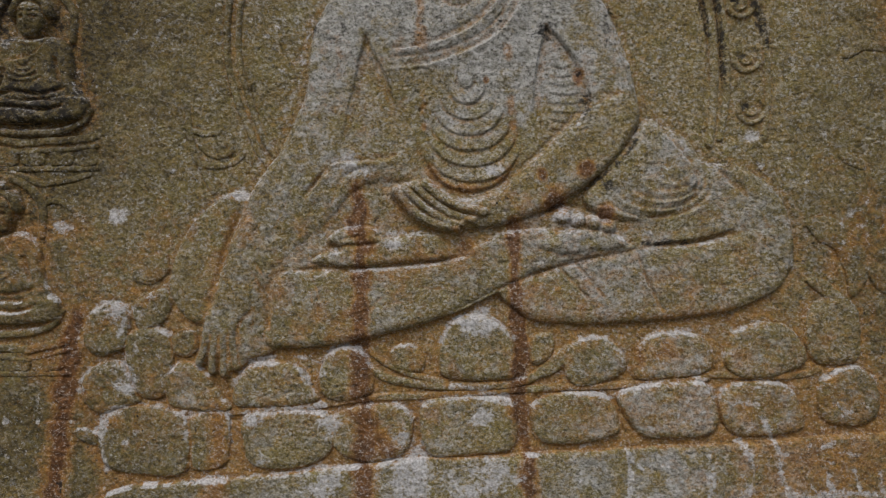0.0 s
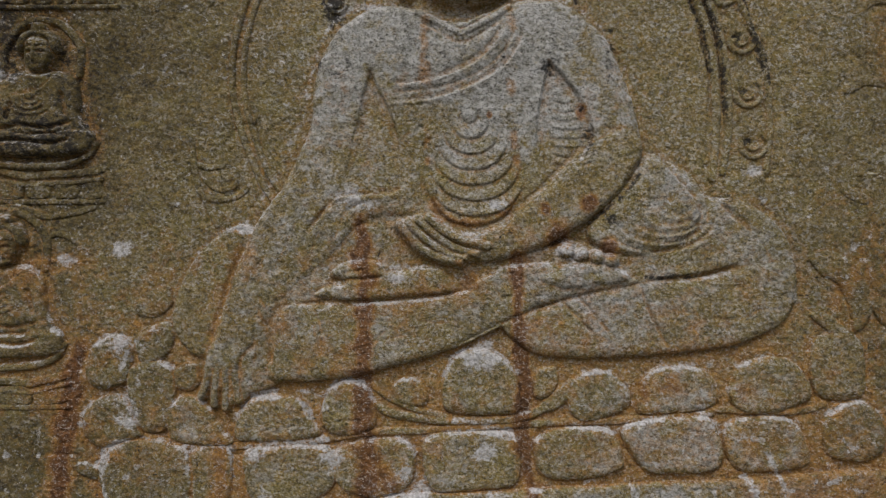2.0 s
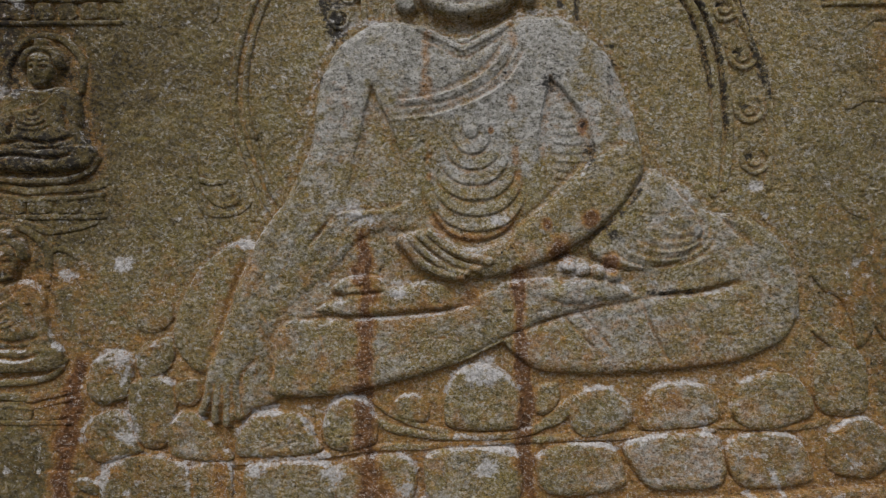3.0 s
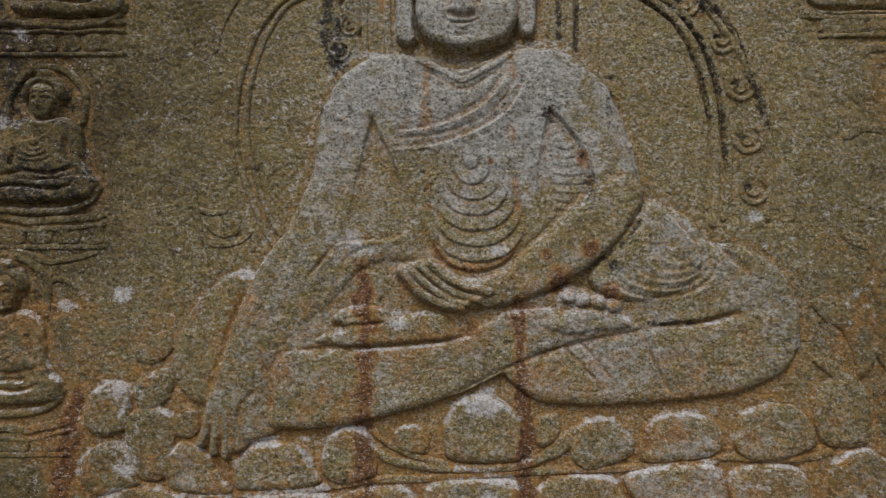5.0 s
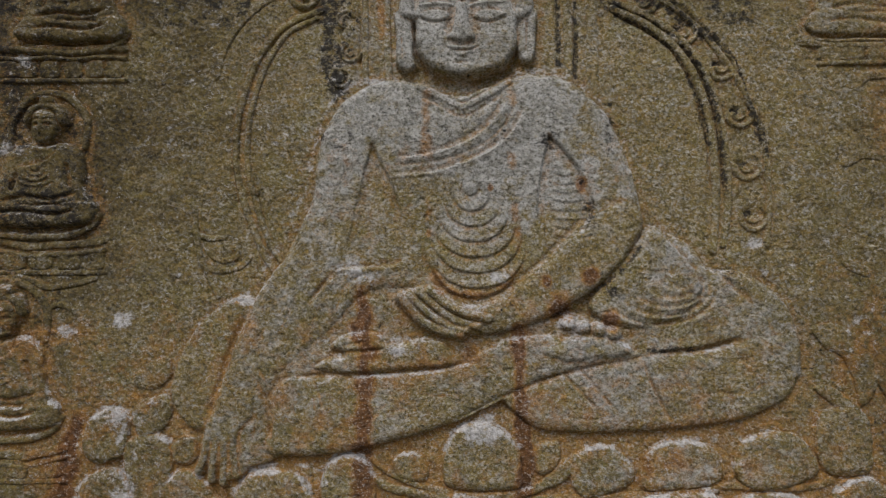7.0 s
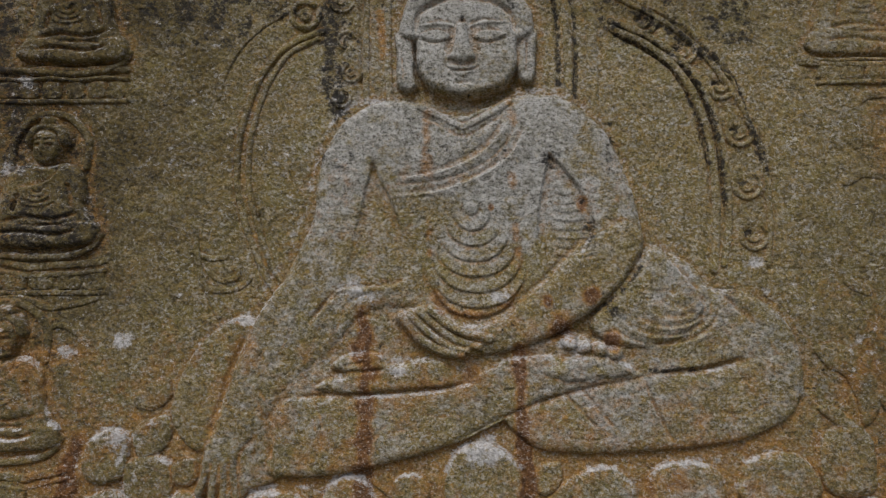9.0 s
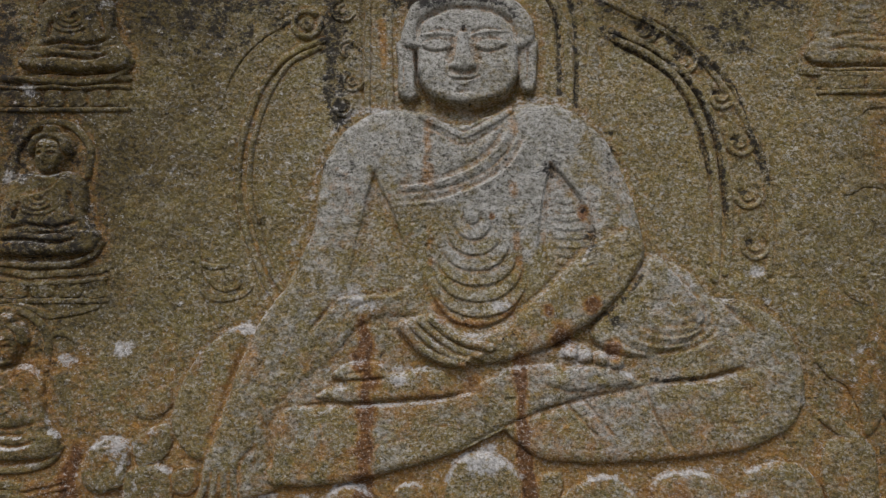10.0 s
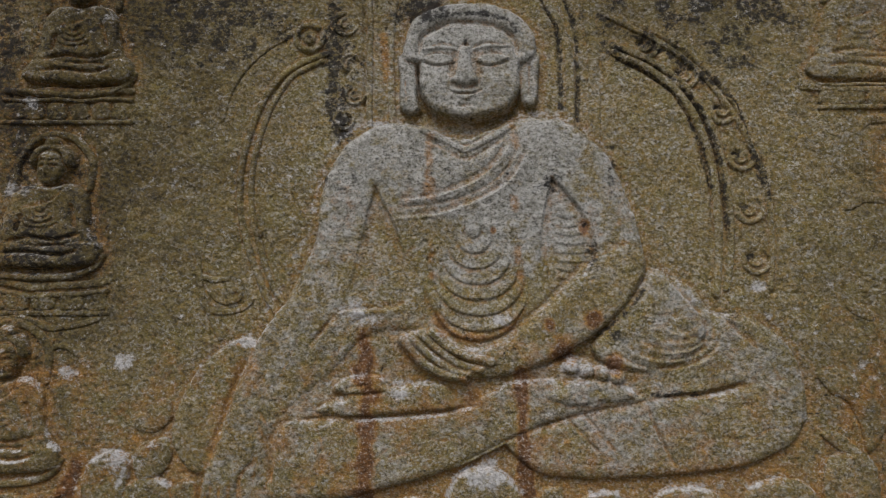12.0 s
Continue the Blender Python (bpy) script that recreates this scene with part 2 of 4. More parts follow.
# head
fig.body([(-0.156, 2.724), (-0.150, 2.825), (-0.113, 2.892), (-0.028, 2.934), (0.090, 2.947), (0.196, 2.937), (0.277, 2.897), (0.329, 2.823), (0.327, 2.731), (0.241, 2.700), (-0.054, 2.701)], 0.050, 0.024)
fig.body([(-0.102, 2.680), (-0.099, 2.778), (-0.067, 2.838), (0.007, 2.862), (0.091, 2.868), (0.186, 2.861), (0.250, 2.832), (0.276, 2.762), (0.277, 2.661), (0.260, 2.584), (0.213, 2.528), (0.122, 2.500), (0.042, 2.500), (-0.041, 2.526), (-0.087, 2.580)], 0.050, 0.026)
fig.body([(-0.176, 2.741), (-0.125, 2.750), (-0.110, 2.719), (-0.108, 2.611), (-0.099, 2.536), (-0.140, 2.521), (-0.170, 2.547), (-0.171, 2.654)], 0.034, 0.016)
fig.body([(0.285, 2.744), (0.325, 2.762), (0.348, 2.740), (0.340, 2.631), (0.329, 2.556), (0.291, 2.554), (0.275, 2.589), (0.268, 2.675)], 0.034, 0.016)
# face
fig.swell((-0.024, 2.722), 0.046, 0.022, -0.006, 6).swell((0.162, 2.725), 0.046, 0.022, -0.006, -6)
fig.boss([(0.054, 2.767), (0.083, 2.767), (0.092, 2.710), (0.102, 2.666), (0.117, 2.638), (0.098, 2.623), (0.068, 2.618), (0.041, 2.623), (0.020, 2.638), (0.035, 2.666), (0.045, 2.710)], 0.017, 0.022)
fig.boss([(-0.084, 2.719), (-0.050, 2.739), (-0.008, 2.739), (0.035, 2.717), (-0.003, 2.699), (-0.050, 2.699)], 0.010, 0.014).boss([(0.111, 2.716), (0.144, 2.738), (0.191, 2.740), (0.229, 2.725), (0.191, 2.703), (0.144, 2.699)], 0.010, 0.014)
fig.groove([(-0.084, 2.708), (-0.033, 2.695), (0.035, 2.708)], 0.006, 0.005).groove([(0.106, 2.708), (0.161, 2.694), (0.233, 2.714)], 0.006, 0.005)
fig.boss([(-0.099, 2.750), (-0.045, 2.771), (0.013, 2.771), (0.048, 2.754), (0.017, 2.754), (-0.037, 2.756)], 0.006, 0.012).boss([(0.090, 2.754), (0.121, 2.771), (0.175, 2.779), (0.241, 2.770), (0.175, 2.762), (0.125, 2.756)], 0.006, 0.012)
fig.swell((-0.044, 2.621), 0.05, 0.05, 0.008).swell((0.190, 2.625), 0.05, 0.05, 0.008)
fig.boss([(0.016, 2.599), (0.047, 2.608), (0.068, 2.603), (0.089, 2.607), (0.123, 2.601), (0.098, 2.590), (0.068, 2.588), (0.039, 2.590)], 0.005, 0.008).boss([(0.035, 2.586), (0.068, 2.581), (0.102, 2.586), (0.089, 2.568), (0.068, 2.564), (0.047, 2.569)], 0.005, 0.009)
fig.groove([(0.005, 2.603), (0.039, 2.590), (0.068, 2.590), (0.098, 2.590), (0.131, 2.605)], 0.006, 0.004)
fig.swell((0.069, 2.542), 0.030, 0.008, -0.005).swell((0.071, 2.511), 0.040, 0.020, 0.008)
fig.swell((0.071, 2.773), 0.009, 0.009, -0.016)
fig.groove([(-0.154, 2.690), (-0.147, 2.558)], 0.008, 0.006).groove([(0.310, 2.716), (0.300, 2.578)], 0.008, 0.006)
fig.groove([(-0.101, 2.739), (-0.084, 2.812), (0.001, 2.860), (0.064, 2.864), (0.171, 2.855), (0.244, 2.811), (0.263, 2.738)], 0.022, 0.011)
fig.groove([(-0.052, 2.768), (-0.010, 2.781), (0.043, 2.767)], 0.006, 0.006).groove([(0.102, 2.767), (0.149, 2.784), (0.223, 2.775)], 0.006, 0.006)
fig.groove([(0.035, 2.761), (0.026, 2.706), (0.009, 2.658)], 0.010, 0.008).groove([(0.107, 2.760), (0.117, 2.705), (0.131, 2.657)], 0.010, 0.008)
fig.groove([(0.009, 2.627), (0.035, 2.612), (0.068, 2.607), (0.102, 2.612), (0.127, 2.627)], 0.004, 0.005)
# neckline and robe band
fig.groove([(-0.092, 2.470), (-0.016, 2.436), (0.069, 2.397), (0.150, 2.440), (0.239, 2.490)], 0.015, 0.008)
fig.ridge([(-0.086, 2.453), (-0.009, 2.414), (0.071, 2.376)], 0.007, 0.011, 0.034)
fig.ridge([(0.071, 2.376), (0.154, 2.418), (0.239, 2.473)], 0.007, 0.011, 0.034)
fig.groove([(-0.082, 2.427), (-0.009, 2.385), (0.073, 2.347), (0.158, 2.389), (0.228, 2.439)], 0.006, 0.007)
fig.fold([(0.238, 2.418), (0.186, 2.334), (0.114, 2.271), (0.022, 2.230), (-0.081, 2.205), (-0.191, 2.197)], 0.009, 0.020)
fig.groove([(0.218, 2.418), (0.161, 2.330), (0.083, 2.276), (-0.009, 2.234)], 0.005, 0.007)
fig.groove([(0.259, 2.393), (0.219, 2.313), (0.149, 2.251), (0.052, 2.205), (-0.060, 2.180), (-0.172, 2.172)], 0.005, 0.007)
fig.fold([(0.300, 2.393), (0.247, 2.288), (0.161, 2.219), (0.042, 2.168), (-0.060, 2.143), (-0.182, 2.135)], 0.011, 0.022)
# folds that hang over the belly, one below the other
for k in range(7):
    half, low = 0.032 + 0.038 * k - 0.0023 * k * k, 2.058 - 0.055 * k
    top = low + 0.060 + 0.020 * k
    arc = [(0.098 + 0.004 * k + half * math.sin(a), low + (top - low) * (1 - math.cos(a)) ** 1.1) for a in np.linspace(-1.5, 1.5, 9)]
    fig.fold(arc, 0.0045 + 0.0004 * k, 0.020)
    fig.groove(arc, 0.0035, 0.005)
fig.fold([(-0.075, 1.902), (-0.042, 1.802), (0.022, 1.722), (0.122, 1.699), (0.222, 1.733), (0.272, 1.812)], 0.010, 0.03)
# the hollows between trunk and arms
fig.sink([(-0.255, 2.255), (-0.225, 2.190), (-0.181, 2.100), (-0.149, 2.003), (-0.137, 1.902), (-0.154, 1.813), (-0.255, 1.806), (-0.344, 1.818), (-0.348, 1.883), (-0.319, 1.994), (-0.294, 2.105), (-0.269, 2.216)], 0.015, 0.024, 1.75, 2.20)
fig.sink([(0.378, 2.290), (0.424, 2.238), (0.478, 2.171), (0.514, 2.100), (0.542, 1.999), (0.513, 1.934), (0.452, 1.894), (0.376, 1.891), (0.340, 1.949), (0.332, 2.050), (0.353, 2.182), (0.370, 2.258)], 0.014, 0.024, 1.80, 2.27)
fig.fold([(-0.253, 2.247), (-0.209, 2.149), (-0.169, 2.064), (-0.145, 1.953)], 0.006, 0.020)
fig.fold([(-0.257, 2.237), (-0.286, 2.125), (-0.315, 2.004), (-0.344, 1.863)], -0.003, 0.022)
fig.groove([(-0.263, 2.206), (-0.294, 2.095), (-0.323, 1.974)], 0.003, 0.008)
fig.groove([(-0.251, 2.243), (-0.205, 2.145), (-0.169, 2.064), (-0.149, 1.983)], 0.007, 0.006)
fig.fold([(0.378, 2.286), (0.434, 2.221), (0.490, 2.144), (0.526, 2.049), (0.546, 1.978)], 0.006, 0.022)
fig.fold([(0.374, 2.278), (0.353, 2.161), (0.336, 2.050), (0.342, 1.949), (0.376, 1.889)], -0.003, 0.020)
fig.groove([(0.380, 2.278), (0.434, 2.217), (0.482, 2.152)], 0.006, 0.008)
fig.swell((-0.253, 2.226), 0.012, 0.026, -0.014).swell((0.386, 2.258), 0.012, 0.024, -0.012)
fig.groove([(-0.465, 2.309), (-0.476, 2.188), (-0.480, 2.086), (-0.501, 2.006), (-0.548, 1.905)], 0.004, 0.010)
fig.groove([(-0.658, 1.423), (-0.630, 1.348), (-0.611, 1.281), (-0.603, 1.196)], 0.006, 0.009)
fig.groove([(-0.725, 1.177), (-0.708, 1.237), (-0.673, 1.274)], 0.006, 0.008)
fig.groove([(-0.458, 1.702), (-0.407, 1.758), (-0.356, 1.790)], 0.006, 0.008)
fig.fold([(-0.356, 1.800), (-0.255, 1.806), (-0.154, 1.815)], -0.006, 0.020)
fig.groove([(-0.336, 1.746), (-0.300, 1.772), (-0.255, 1.777)], 0.004, 0.006).groove([(-0.388, 1.631), (-0.357, 1.711), (-0.326, 1.752)], 0.004, 0.006)
for k in range(8):
    y = 2.150 - 0.032 * k
    wd = 0.035 + 0.010 * k - (0.012 * (k - 4) if k > 4 else 0)
    arc = [(0.435 + 0.004 * k + wd * math.sin(a), y - 0.018 * math.cos(a)) for a in np.linspace(-1.4, 1.4, 6)]
    fig.fold(arc, 0.0045, 0.010)
for k in range(4):
    fig.groove([(0.55 + 0.01 * k, 2.10 - 0.05 * k), (0.61 + 0.01 * k, 2.085 - 0.05 * k), (0.66 + 0.012 * k, 2.11 - 0.05 * k)], 0.0022, 0.006)
# fingers
for pts in ([(-0.048, 1.722), (0.012, 1.673), (0.082, 1.640), (0.161, 1.624)], [(-0.084, 1.718), (-0.018, 1.659), (0.052, 1.614), (0.121, 1.595)], [(-0.118, 1.708), (-0.050, 1.643), (0.022, 1.600), (0.082, 1.585)], [(-0.146, 1.698), (-0.081, 1.623), (-0.008, 1.584), (0.062, 1.569)]):
    fig.ridge(pts, 0.012, 0.014, 0.048)
for pts in ([(-0.064, 1.714), (-0.002, 1.663), (0.058, 1.632), (0.105, 1.614)], [(-0.100, 1.708), (-0.038, 1.651), (0.022, 1.608), (0.072, 1.593)]):
    fig.groove(pts, 0.008, 0.005)
for k in range(3):
    fig.groove([(0.462 + 0.052 * k, 1.630), (0.468 + 0.052 * k, 1.585)], 0.010, 0.006)
fig.groove([(-0.390, 1.506), (-0.274, 1.510), (-0.210, 1.517)], 0.014, 0.007)
fig.groove([(-0.354, 1.530), (-0.274, 1.542)], 0.008, 0.006)
fig.groove([(-0.545, 1.415), (-0.435, 1.428), (-0.274, 1.430), (-0.114, 1.441), (0.047, 1.460), (0.147, 1.484)], 0.007, 0.006)
fig.fold([(0.167, 1.496), (0.207, 1.546), (0.287, 1.559), (0.427, 1.567)], -0.007, 0.025)
# folds of the robe over knees and shins
fig.fold([(0.246, 1.363), (0.146, 1.316), (0.046, 1.264)], 0.008, 0.03)
fig.fold([(0.727, 1.505), (0.846, 1.517), (0.946, 1.532), (1.066, 1.568)], 0.008, 0.03)
fig.groove([(0.415, 1.440), (0.473, 1.374), (0.530, 1.317)], 0.010, 0.006)
fig.groove([(0.474, 1.450), (0.541, 1.374), (0.588, 1.317)], 0.010, 0.007)
fig.groove([(0.700, 1.470), (0.736, 1.375), (0.791, 1.270)], 0.010, 0.007)
fig.groove([(0.817, 1.452), (0.873, 1.375), (0.939, 1.328)], 0.003, 0.007)
fig.groove([(0.641, 1.451), (0.706, 1.336), (0.761, 1.261)], 0.003, 0.006)
fig.groove([(-0.462, 1.424), (-0.435, 1.360), (-0.426, 1.312)], 0.005, 0.006).groove([(-0.333, 1.424), (-0.303, 1.370), (-0.292, 1.332)], 0.008, 0.006)
fig.groove([(-0.661, 1.465), (-0.626, 1.407), (-0.604, 1.331)], 0.006, 0.008)
fig.groove([(-0.680, 1.197), (-0.668, 1.258), (-0.655, 1.378), (-0.635, 1.362), (-0.611, 1.288), (-0.600, 1.177)], 0.005, 0.009)
fig.groove([(-0.697, 1.641), (-0.735, 1.563), (-0.767, 1.465), (-0.797, 1.368), (-0.819, 1.282)], 0.010, 0.012)
fig.groove([(-0.380, 1.791), (-0.429, 1.741), (-0.478, 1.682)], 0.008, 0.008).groove([(-0.279, 1.781), (-0.339, 1.751), (-0.368, 1.702)], 0.006, 0.006)
fig.groove([(-0.194, 1.332), (-0.252, 1.275), (-0.290, 1.218)], 0.004, 0.008)
for pts in ([(-0.556, 1.407), (-0.532, 1.338), (-0.516, 1.282)], [(-0.495, 1.414), (-0.459, 1.354), (-0.444, 1.298)], [(-0.375, 1.414), (-0.343, 1.378), (-0.331, 1.334)], [(-0.154, 1.381), (-0.034, 1.356), (0.086, 1.366)], [(-0.315, 1.257), (-0.195, 1.297), (-0.074, 1.316)],
            [(0.307, 1.435), (0.427, 1.465), (0.567, 1.494)], [(0.366, 1.335), (0.446, 1.374), (0.526, 1.394)], [(0.906, 1.492), (1.006, 1.468), (1.105, 1.492)], [(0.945, 1.372), (1.045, 1.362), (1.145, 1.411)], [(0.768, 1.773), (0.867, 1.712), (0.967, 1.692)],
            [(1.027, 1.732), (1.106, 1.671), (1.165, 1.571)], [(-0.595, 1.660), (-0.655, 1.540), (-0.676, 1.419)], [(-0.514, 1.719), (-0.575, 1.579), (-0.615, 1.499)], [(-0.434, 1.679), (-0.464, 1.599), (-0.454, 1.539)]):
    fig.groove(pts, 0.0035, 0.008)
# spiral folds in the fallen sleeve
for k in range(5):
    r = 1 - 0.17 * k
    arc = [(0.760 + 0.015 * k + 0.205 * r * math.cos(a), 1.722 + 0.010 * k + 0.125 * r * math.sin(a)) for a in np.linspace(radians(195), radians(385 + 8 * k), 10)]
    fig.fold(arc, -0.007 + 0.0006 * k, 0.014)
for k in range(4):
    fig.groove([(0.66, 1.80 - 0.018 * k), (0.74, 1.785 - 0.012 * k), (0.82, 1.80 - 0.004 * k)], 0.0035, 0.005)
fig.fold([(0.746, 1.947), (0.814, 1.879), (0.889, 1.780), (0.912, 1.705)], -0.007, 0.02)
for k in range(4):
    fig.groove([(0.965 + 0.012 * k, 1.765 - 0.014 * k + 0.02), (1.03 + 0.012 * k, 1.745 - 0.018 * k), (1.085 + 0.006 * k, 1.705 - 0.016 * k)], 0.005, 0.006)
carve("statue", fig, None, "seated stone figure carved in low relief, grey granite stained with rust", "statue")

# ---- lotus throne ----
throne = holder("lotus_throne", "two tiers of carved granite lotus petals with rusty joints", "pedestal")


def petal(at, w, h, turn=0.0, high=0.020, n=2.35, under=None, name="petal"):
    """A broad petal, domed, with a raised rim at its tip."""
    r = Relief((at[0] - w - 0.04, at[1] - h - 0.04), (at[0] + w + 0.04, at[1] + h + 0.04))
    c, s = math.cos(radians(turn)), math.sin(radians(turn))
    pts = []
    wob = np.random.default_rng(int(1e4 * abs(at[0]) + 10 * at[1])).uniform(-0.05, 0.05, 20)
    for a, q in zip(np.linspace(0, 2 * math.pi, 20, endpoint=False), wob):
        x = (1 + q) * w * math.copysign(abs(math.cos(a)) ** (2 / n), math.cos(a))
        y = (1 + q) * h * math.copysign(abs(math.sin(a)) ** (2 / n), math.sin(a))
        x *= 1 - 0.08 * y / h
        pts.append((at[0] + x * c - y * s, at[1] + x * s + y * c))
    r.body(pts, 0.75 * high, 0.032, power=0.55)
    r.swell((at[0], at[1] - 0.1 * h), 0.6 * w, 0.6 * h, -0.003)
    carve(name, r, under or throne)


FRINGE = []          # upper edges of petals and bands, where lichen sits; also shoulders' painted rim light


def lotus(pts, high=0.015, w=0.034):
    """A worn petal of the throne: flat in the middle, soft at its edge."""
    p = np.array(pts)
    p = p.mean(0) + 1.06 * (p - p.mean(0))
    r = Relief(p.min(0) - 0.05, p.max(0) + 0.05)
    r.body(p, high, w, power=0.55)
    r.swell(p.mean(0), *(0.32 * (p.max(0) - p.min(0))), -0.25 * high)
    if w > 0.03:
        FRINGE.append(p[p[:, 1] > p[:, 1].mean() - 0.01][np.argsort(p[p[:, 1] > p[:, 1].mean() - 0.01][:, 0])])
    carve("petal", r, throne)


# upper tier
lotus([(-1.094, 1.290), (-1.045, 1.336), (-0.976, 1.354), (-0.964, 1.289), (-0.997, 1.235), (-1.066, 1.211)], 0.010, 0.028)
lotus([(-1.253, 1.256), (-1.212, 1.290), (-1.161, 1.310), (-1.120, 1.284), (-1.111, 1.219), (-1.121, 1.158), (-1.172, 1.128), (-1.233, 1.128), (-1.266, 1.179)], 0.016)
lotus([(-1.274, 1.041), (-1.223, 1.081), (-1.162, 1.097), (-1.122, 1.067), (-1.091, 0.996), (-1.073, 0.959), (-1.133, 0.935), (-1.214, 0.917), (-1.265, 0.946), (-1.281, 0.996)], 0.016)
lotus([(-1.119, 1.174), (-1.080, 1.209), (-1.019, 1.218), (-0.968, 1.188), (-0.957, 1.097), (-0.978, 0.995), (-1.047, 0.971), (-1.091, 1.016), (-1.113, 1.097)], 0.015)
lotus([(-0.956, 1.178), (-0.924, 1.202), (-0.883, 1.208), (-0.867, 1.157), (-0.898, 1.117), (-0.944, 1.127)], 0.009, 0.02)
lotus([(-0.979, 1.040), (-0.928, 1.086), (-0.878, 1.086), (-0.827, 1.045), (-0.777, 0.974), (-0.754, 0.930), (-0.848, 0.924), (-0.949, 0.938), (-0.978, 0.991)], 0.016)
lotus([(-0.726, 1.006), (-0.685, 1.071), (-0.603, 1.093), (-0.512, 1.075), (-0.472, 1.014), (-0.446, 0.957), (-0.564, 0.937), (-0.716, 0.942)], 0.015)
lotus([(-0.427, 1.038), (-0.401, 1.110), (-0.340, 1.145), (-0.279, 1.124), (-0.247, 1.073), (-0.245, 0.993), (-0.280, 0.968), (-0.361, 0.957), (-0.417, 0.985)], 0.017)
lotus([(-0.178, 1.120), (-0.147, 1.150), (-0.087, 1.150), (-0.057, 1.103), (-0.067, 1.061), (-0.128, 1.059), (-0.168, 1.079)], 0.012, 0.025)
lotus([(0.013, 1.163), (0.045, 1.224), (0.116, 1.256), (0.207, 1.223), (0.255, 1.168), (0.267, 1.092), (0.256, 1.037), (0.145, 1.027), (0.024, 1.042), (0.004, 1.109)], 0.020)
lotus([(0.328, 1.168), (0.358, 1.196), (0.398, 1.190), (0.406, 1.141), (0.378, 1.091), (0.327, 1.091)], 0.011, 0.025)
lotus([(0.337, 1.047), (0.398, 1.111), (0.453, 1.143), (0.452, 1.091), (0.408, 1.051), (0.359, 1.033)], 0.009, 0.02)
lotus([(0.459, 1.135), (0.509, 1.171), (0.570, 1.177), (0.620, 1.151), (0.662, 1.098), (0.646, 1.050), (0.569, 1.016), (0.488, 1.010), (0.452, 1.061)], 0.015)
lotus([(0.698, 1.086), (0.721, 1.150), (0.771, 1.186), (0.852, 1.194), (0.932, 1.170), (0.964, 1.119), (0.951, 1.059), (0.831, 1.035), (0.710, 1.033)], 0.016)
lotus([(1.022, 1.113), (1.053, 1.189), (1.133, 1.219), (1.223, 1.213), (1.283, 1.158), (1.295, 1.087), (1.213, 1.047), (1.092, 1.032), (1.032, 1.068)], 0.016)
lotus([(1.312, 1.244), (1.354, 1.299), (1.435, 1.310), (1.486, 1.268), (1.496, 1.167), (1.474, 1.091), (1.353, 1.087), (1.313, 1.148)], 0.013)
# lower tier
lotus([(-1.324, 0.846), (-1.284, 0.858), (-1.239, 0.842), (-1.223, 0.810), (-1.247, 0.797), (-1.288, 0.814)], 0.009, 0.02)
lotus([(-1.223, 0.844), (-1.184, 0.903), (-1.092, 0.939), (-0.990, 0.930), (-0.909, 0.900), (-0.897, 0.792), (-0.930, 0.703), (-1.052, 0.699), (-1.174, 0.716), (-1.213, 0.773)], 0.015)
lotus([(-0.893, 0.898), (-0.767, 0.911), (-0.755, 0.812), (-0.776, 0.731), (-0.880, 0.719), (-0.895, 0.813)], 0.010)
lotus([(-0.692, 0.897), (-0.604, 0.915), (-0.462, 0.914), (-0.386, 0.890), (-0.392, 0.791), (-0.443, 0.740), (-0.545, 0.714), (-0.656, 0.731), (-0.692, 0.792)], 0.015)
lotus([(-0.373, 0.896), (-0.280, 0.926), (-0.159, 0.934), (-0.106, 0.887), (-0.119, 0.790), (-0.180, 0.750), (-0.261, 0.740), (-0.352, 0.770), (-0.386, 0.827)], 0.014)
lotus([(-0.053, 0.937), (0.044, 0.959), (0.205, 0.958), (0.256, 0.936), (0.269, 0.849), (0.245, 0.781), (0.124, 0.761), (-0.018, 0.759), (-0.058, 0.826)], 0.018)
lotus([(0.337, 0.934), (0.417, 0.972), (0.528, 0.977), (0.597, 0.957), (0.631, 0.872), (0.608, 0.826), (0.467, 0.798), (0.366, 0.810), (0.334, 0.869)], 0.016)
lotus([(0.641, 0.965), (0.690, 0.997), (0.810, 1.015), (0.927, 1.014), (0.965, 0.964), (0.981, 0.879), (0.950, 0.833), (0.830, 0.823), (0.729, 0.829), (0.669, 0.898)], 0.018)
lotus([(1.003, 0.964), (1.052, 1.004), (1.172, 1.013), (1.252, 0.983), (1.292, 0.890), (1.272, 0.844), (1.151, 0.828), (1.051, 0.836), (1.011, 0.887)], 0.014)
lotus([(1.353, 0.982), (1.393, 1.043), (1.473, 1.065), (1.543, 1.022), (1.559, 0.945), (1.533, 0.879), (1.452, 0.861), (1.372, 0.886)], 0.016)
rim = Relief((-0.35, 0.95), (0.55, 1.25))
rim.ridge([(-0.279, 1.094), (-0.198, 1.037), (-0.077, 1.012), (0.044, 1.002), (0.246, 1.007), (0.347, 1.041), (0.418, 1.091), (0.461, 1.139)], 0.008, 0.015)
rim.ridge([(-0.249, 1.130), (-0.178, 1.077), (-0.067, 1.036), (0.024, 1.018)], 0.006, 0.011)
carve("rim", rim, throne)
lip = Relief((-1.3, 0.85), (1.6, 1.15))
lip.ridge([(-1.202, 0.899), (-1.071, 0.949), (-0.929, 0.916), (-0.767, 0.915), (-0.686, 0.919), (-0.442, 0.935), (-0.280, 0.960), (-0.037, 0.969), (0.246, 0.987), (0.448, 0.998), (0.649, 1.005), (0.931, 1.026), (0.975, 1.040), (1.253, 1.035), (1.353, 1.059)], 0.0035, 0.012)
carve("lip", lip, throne)
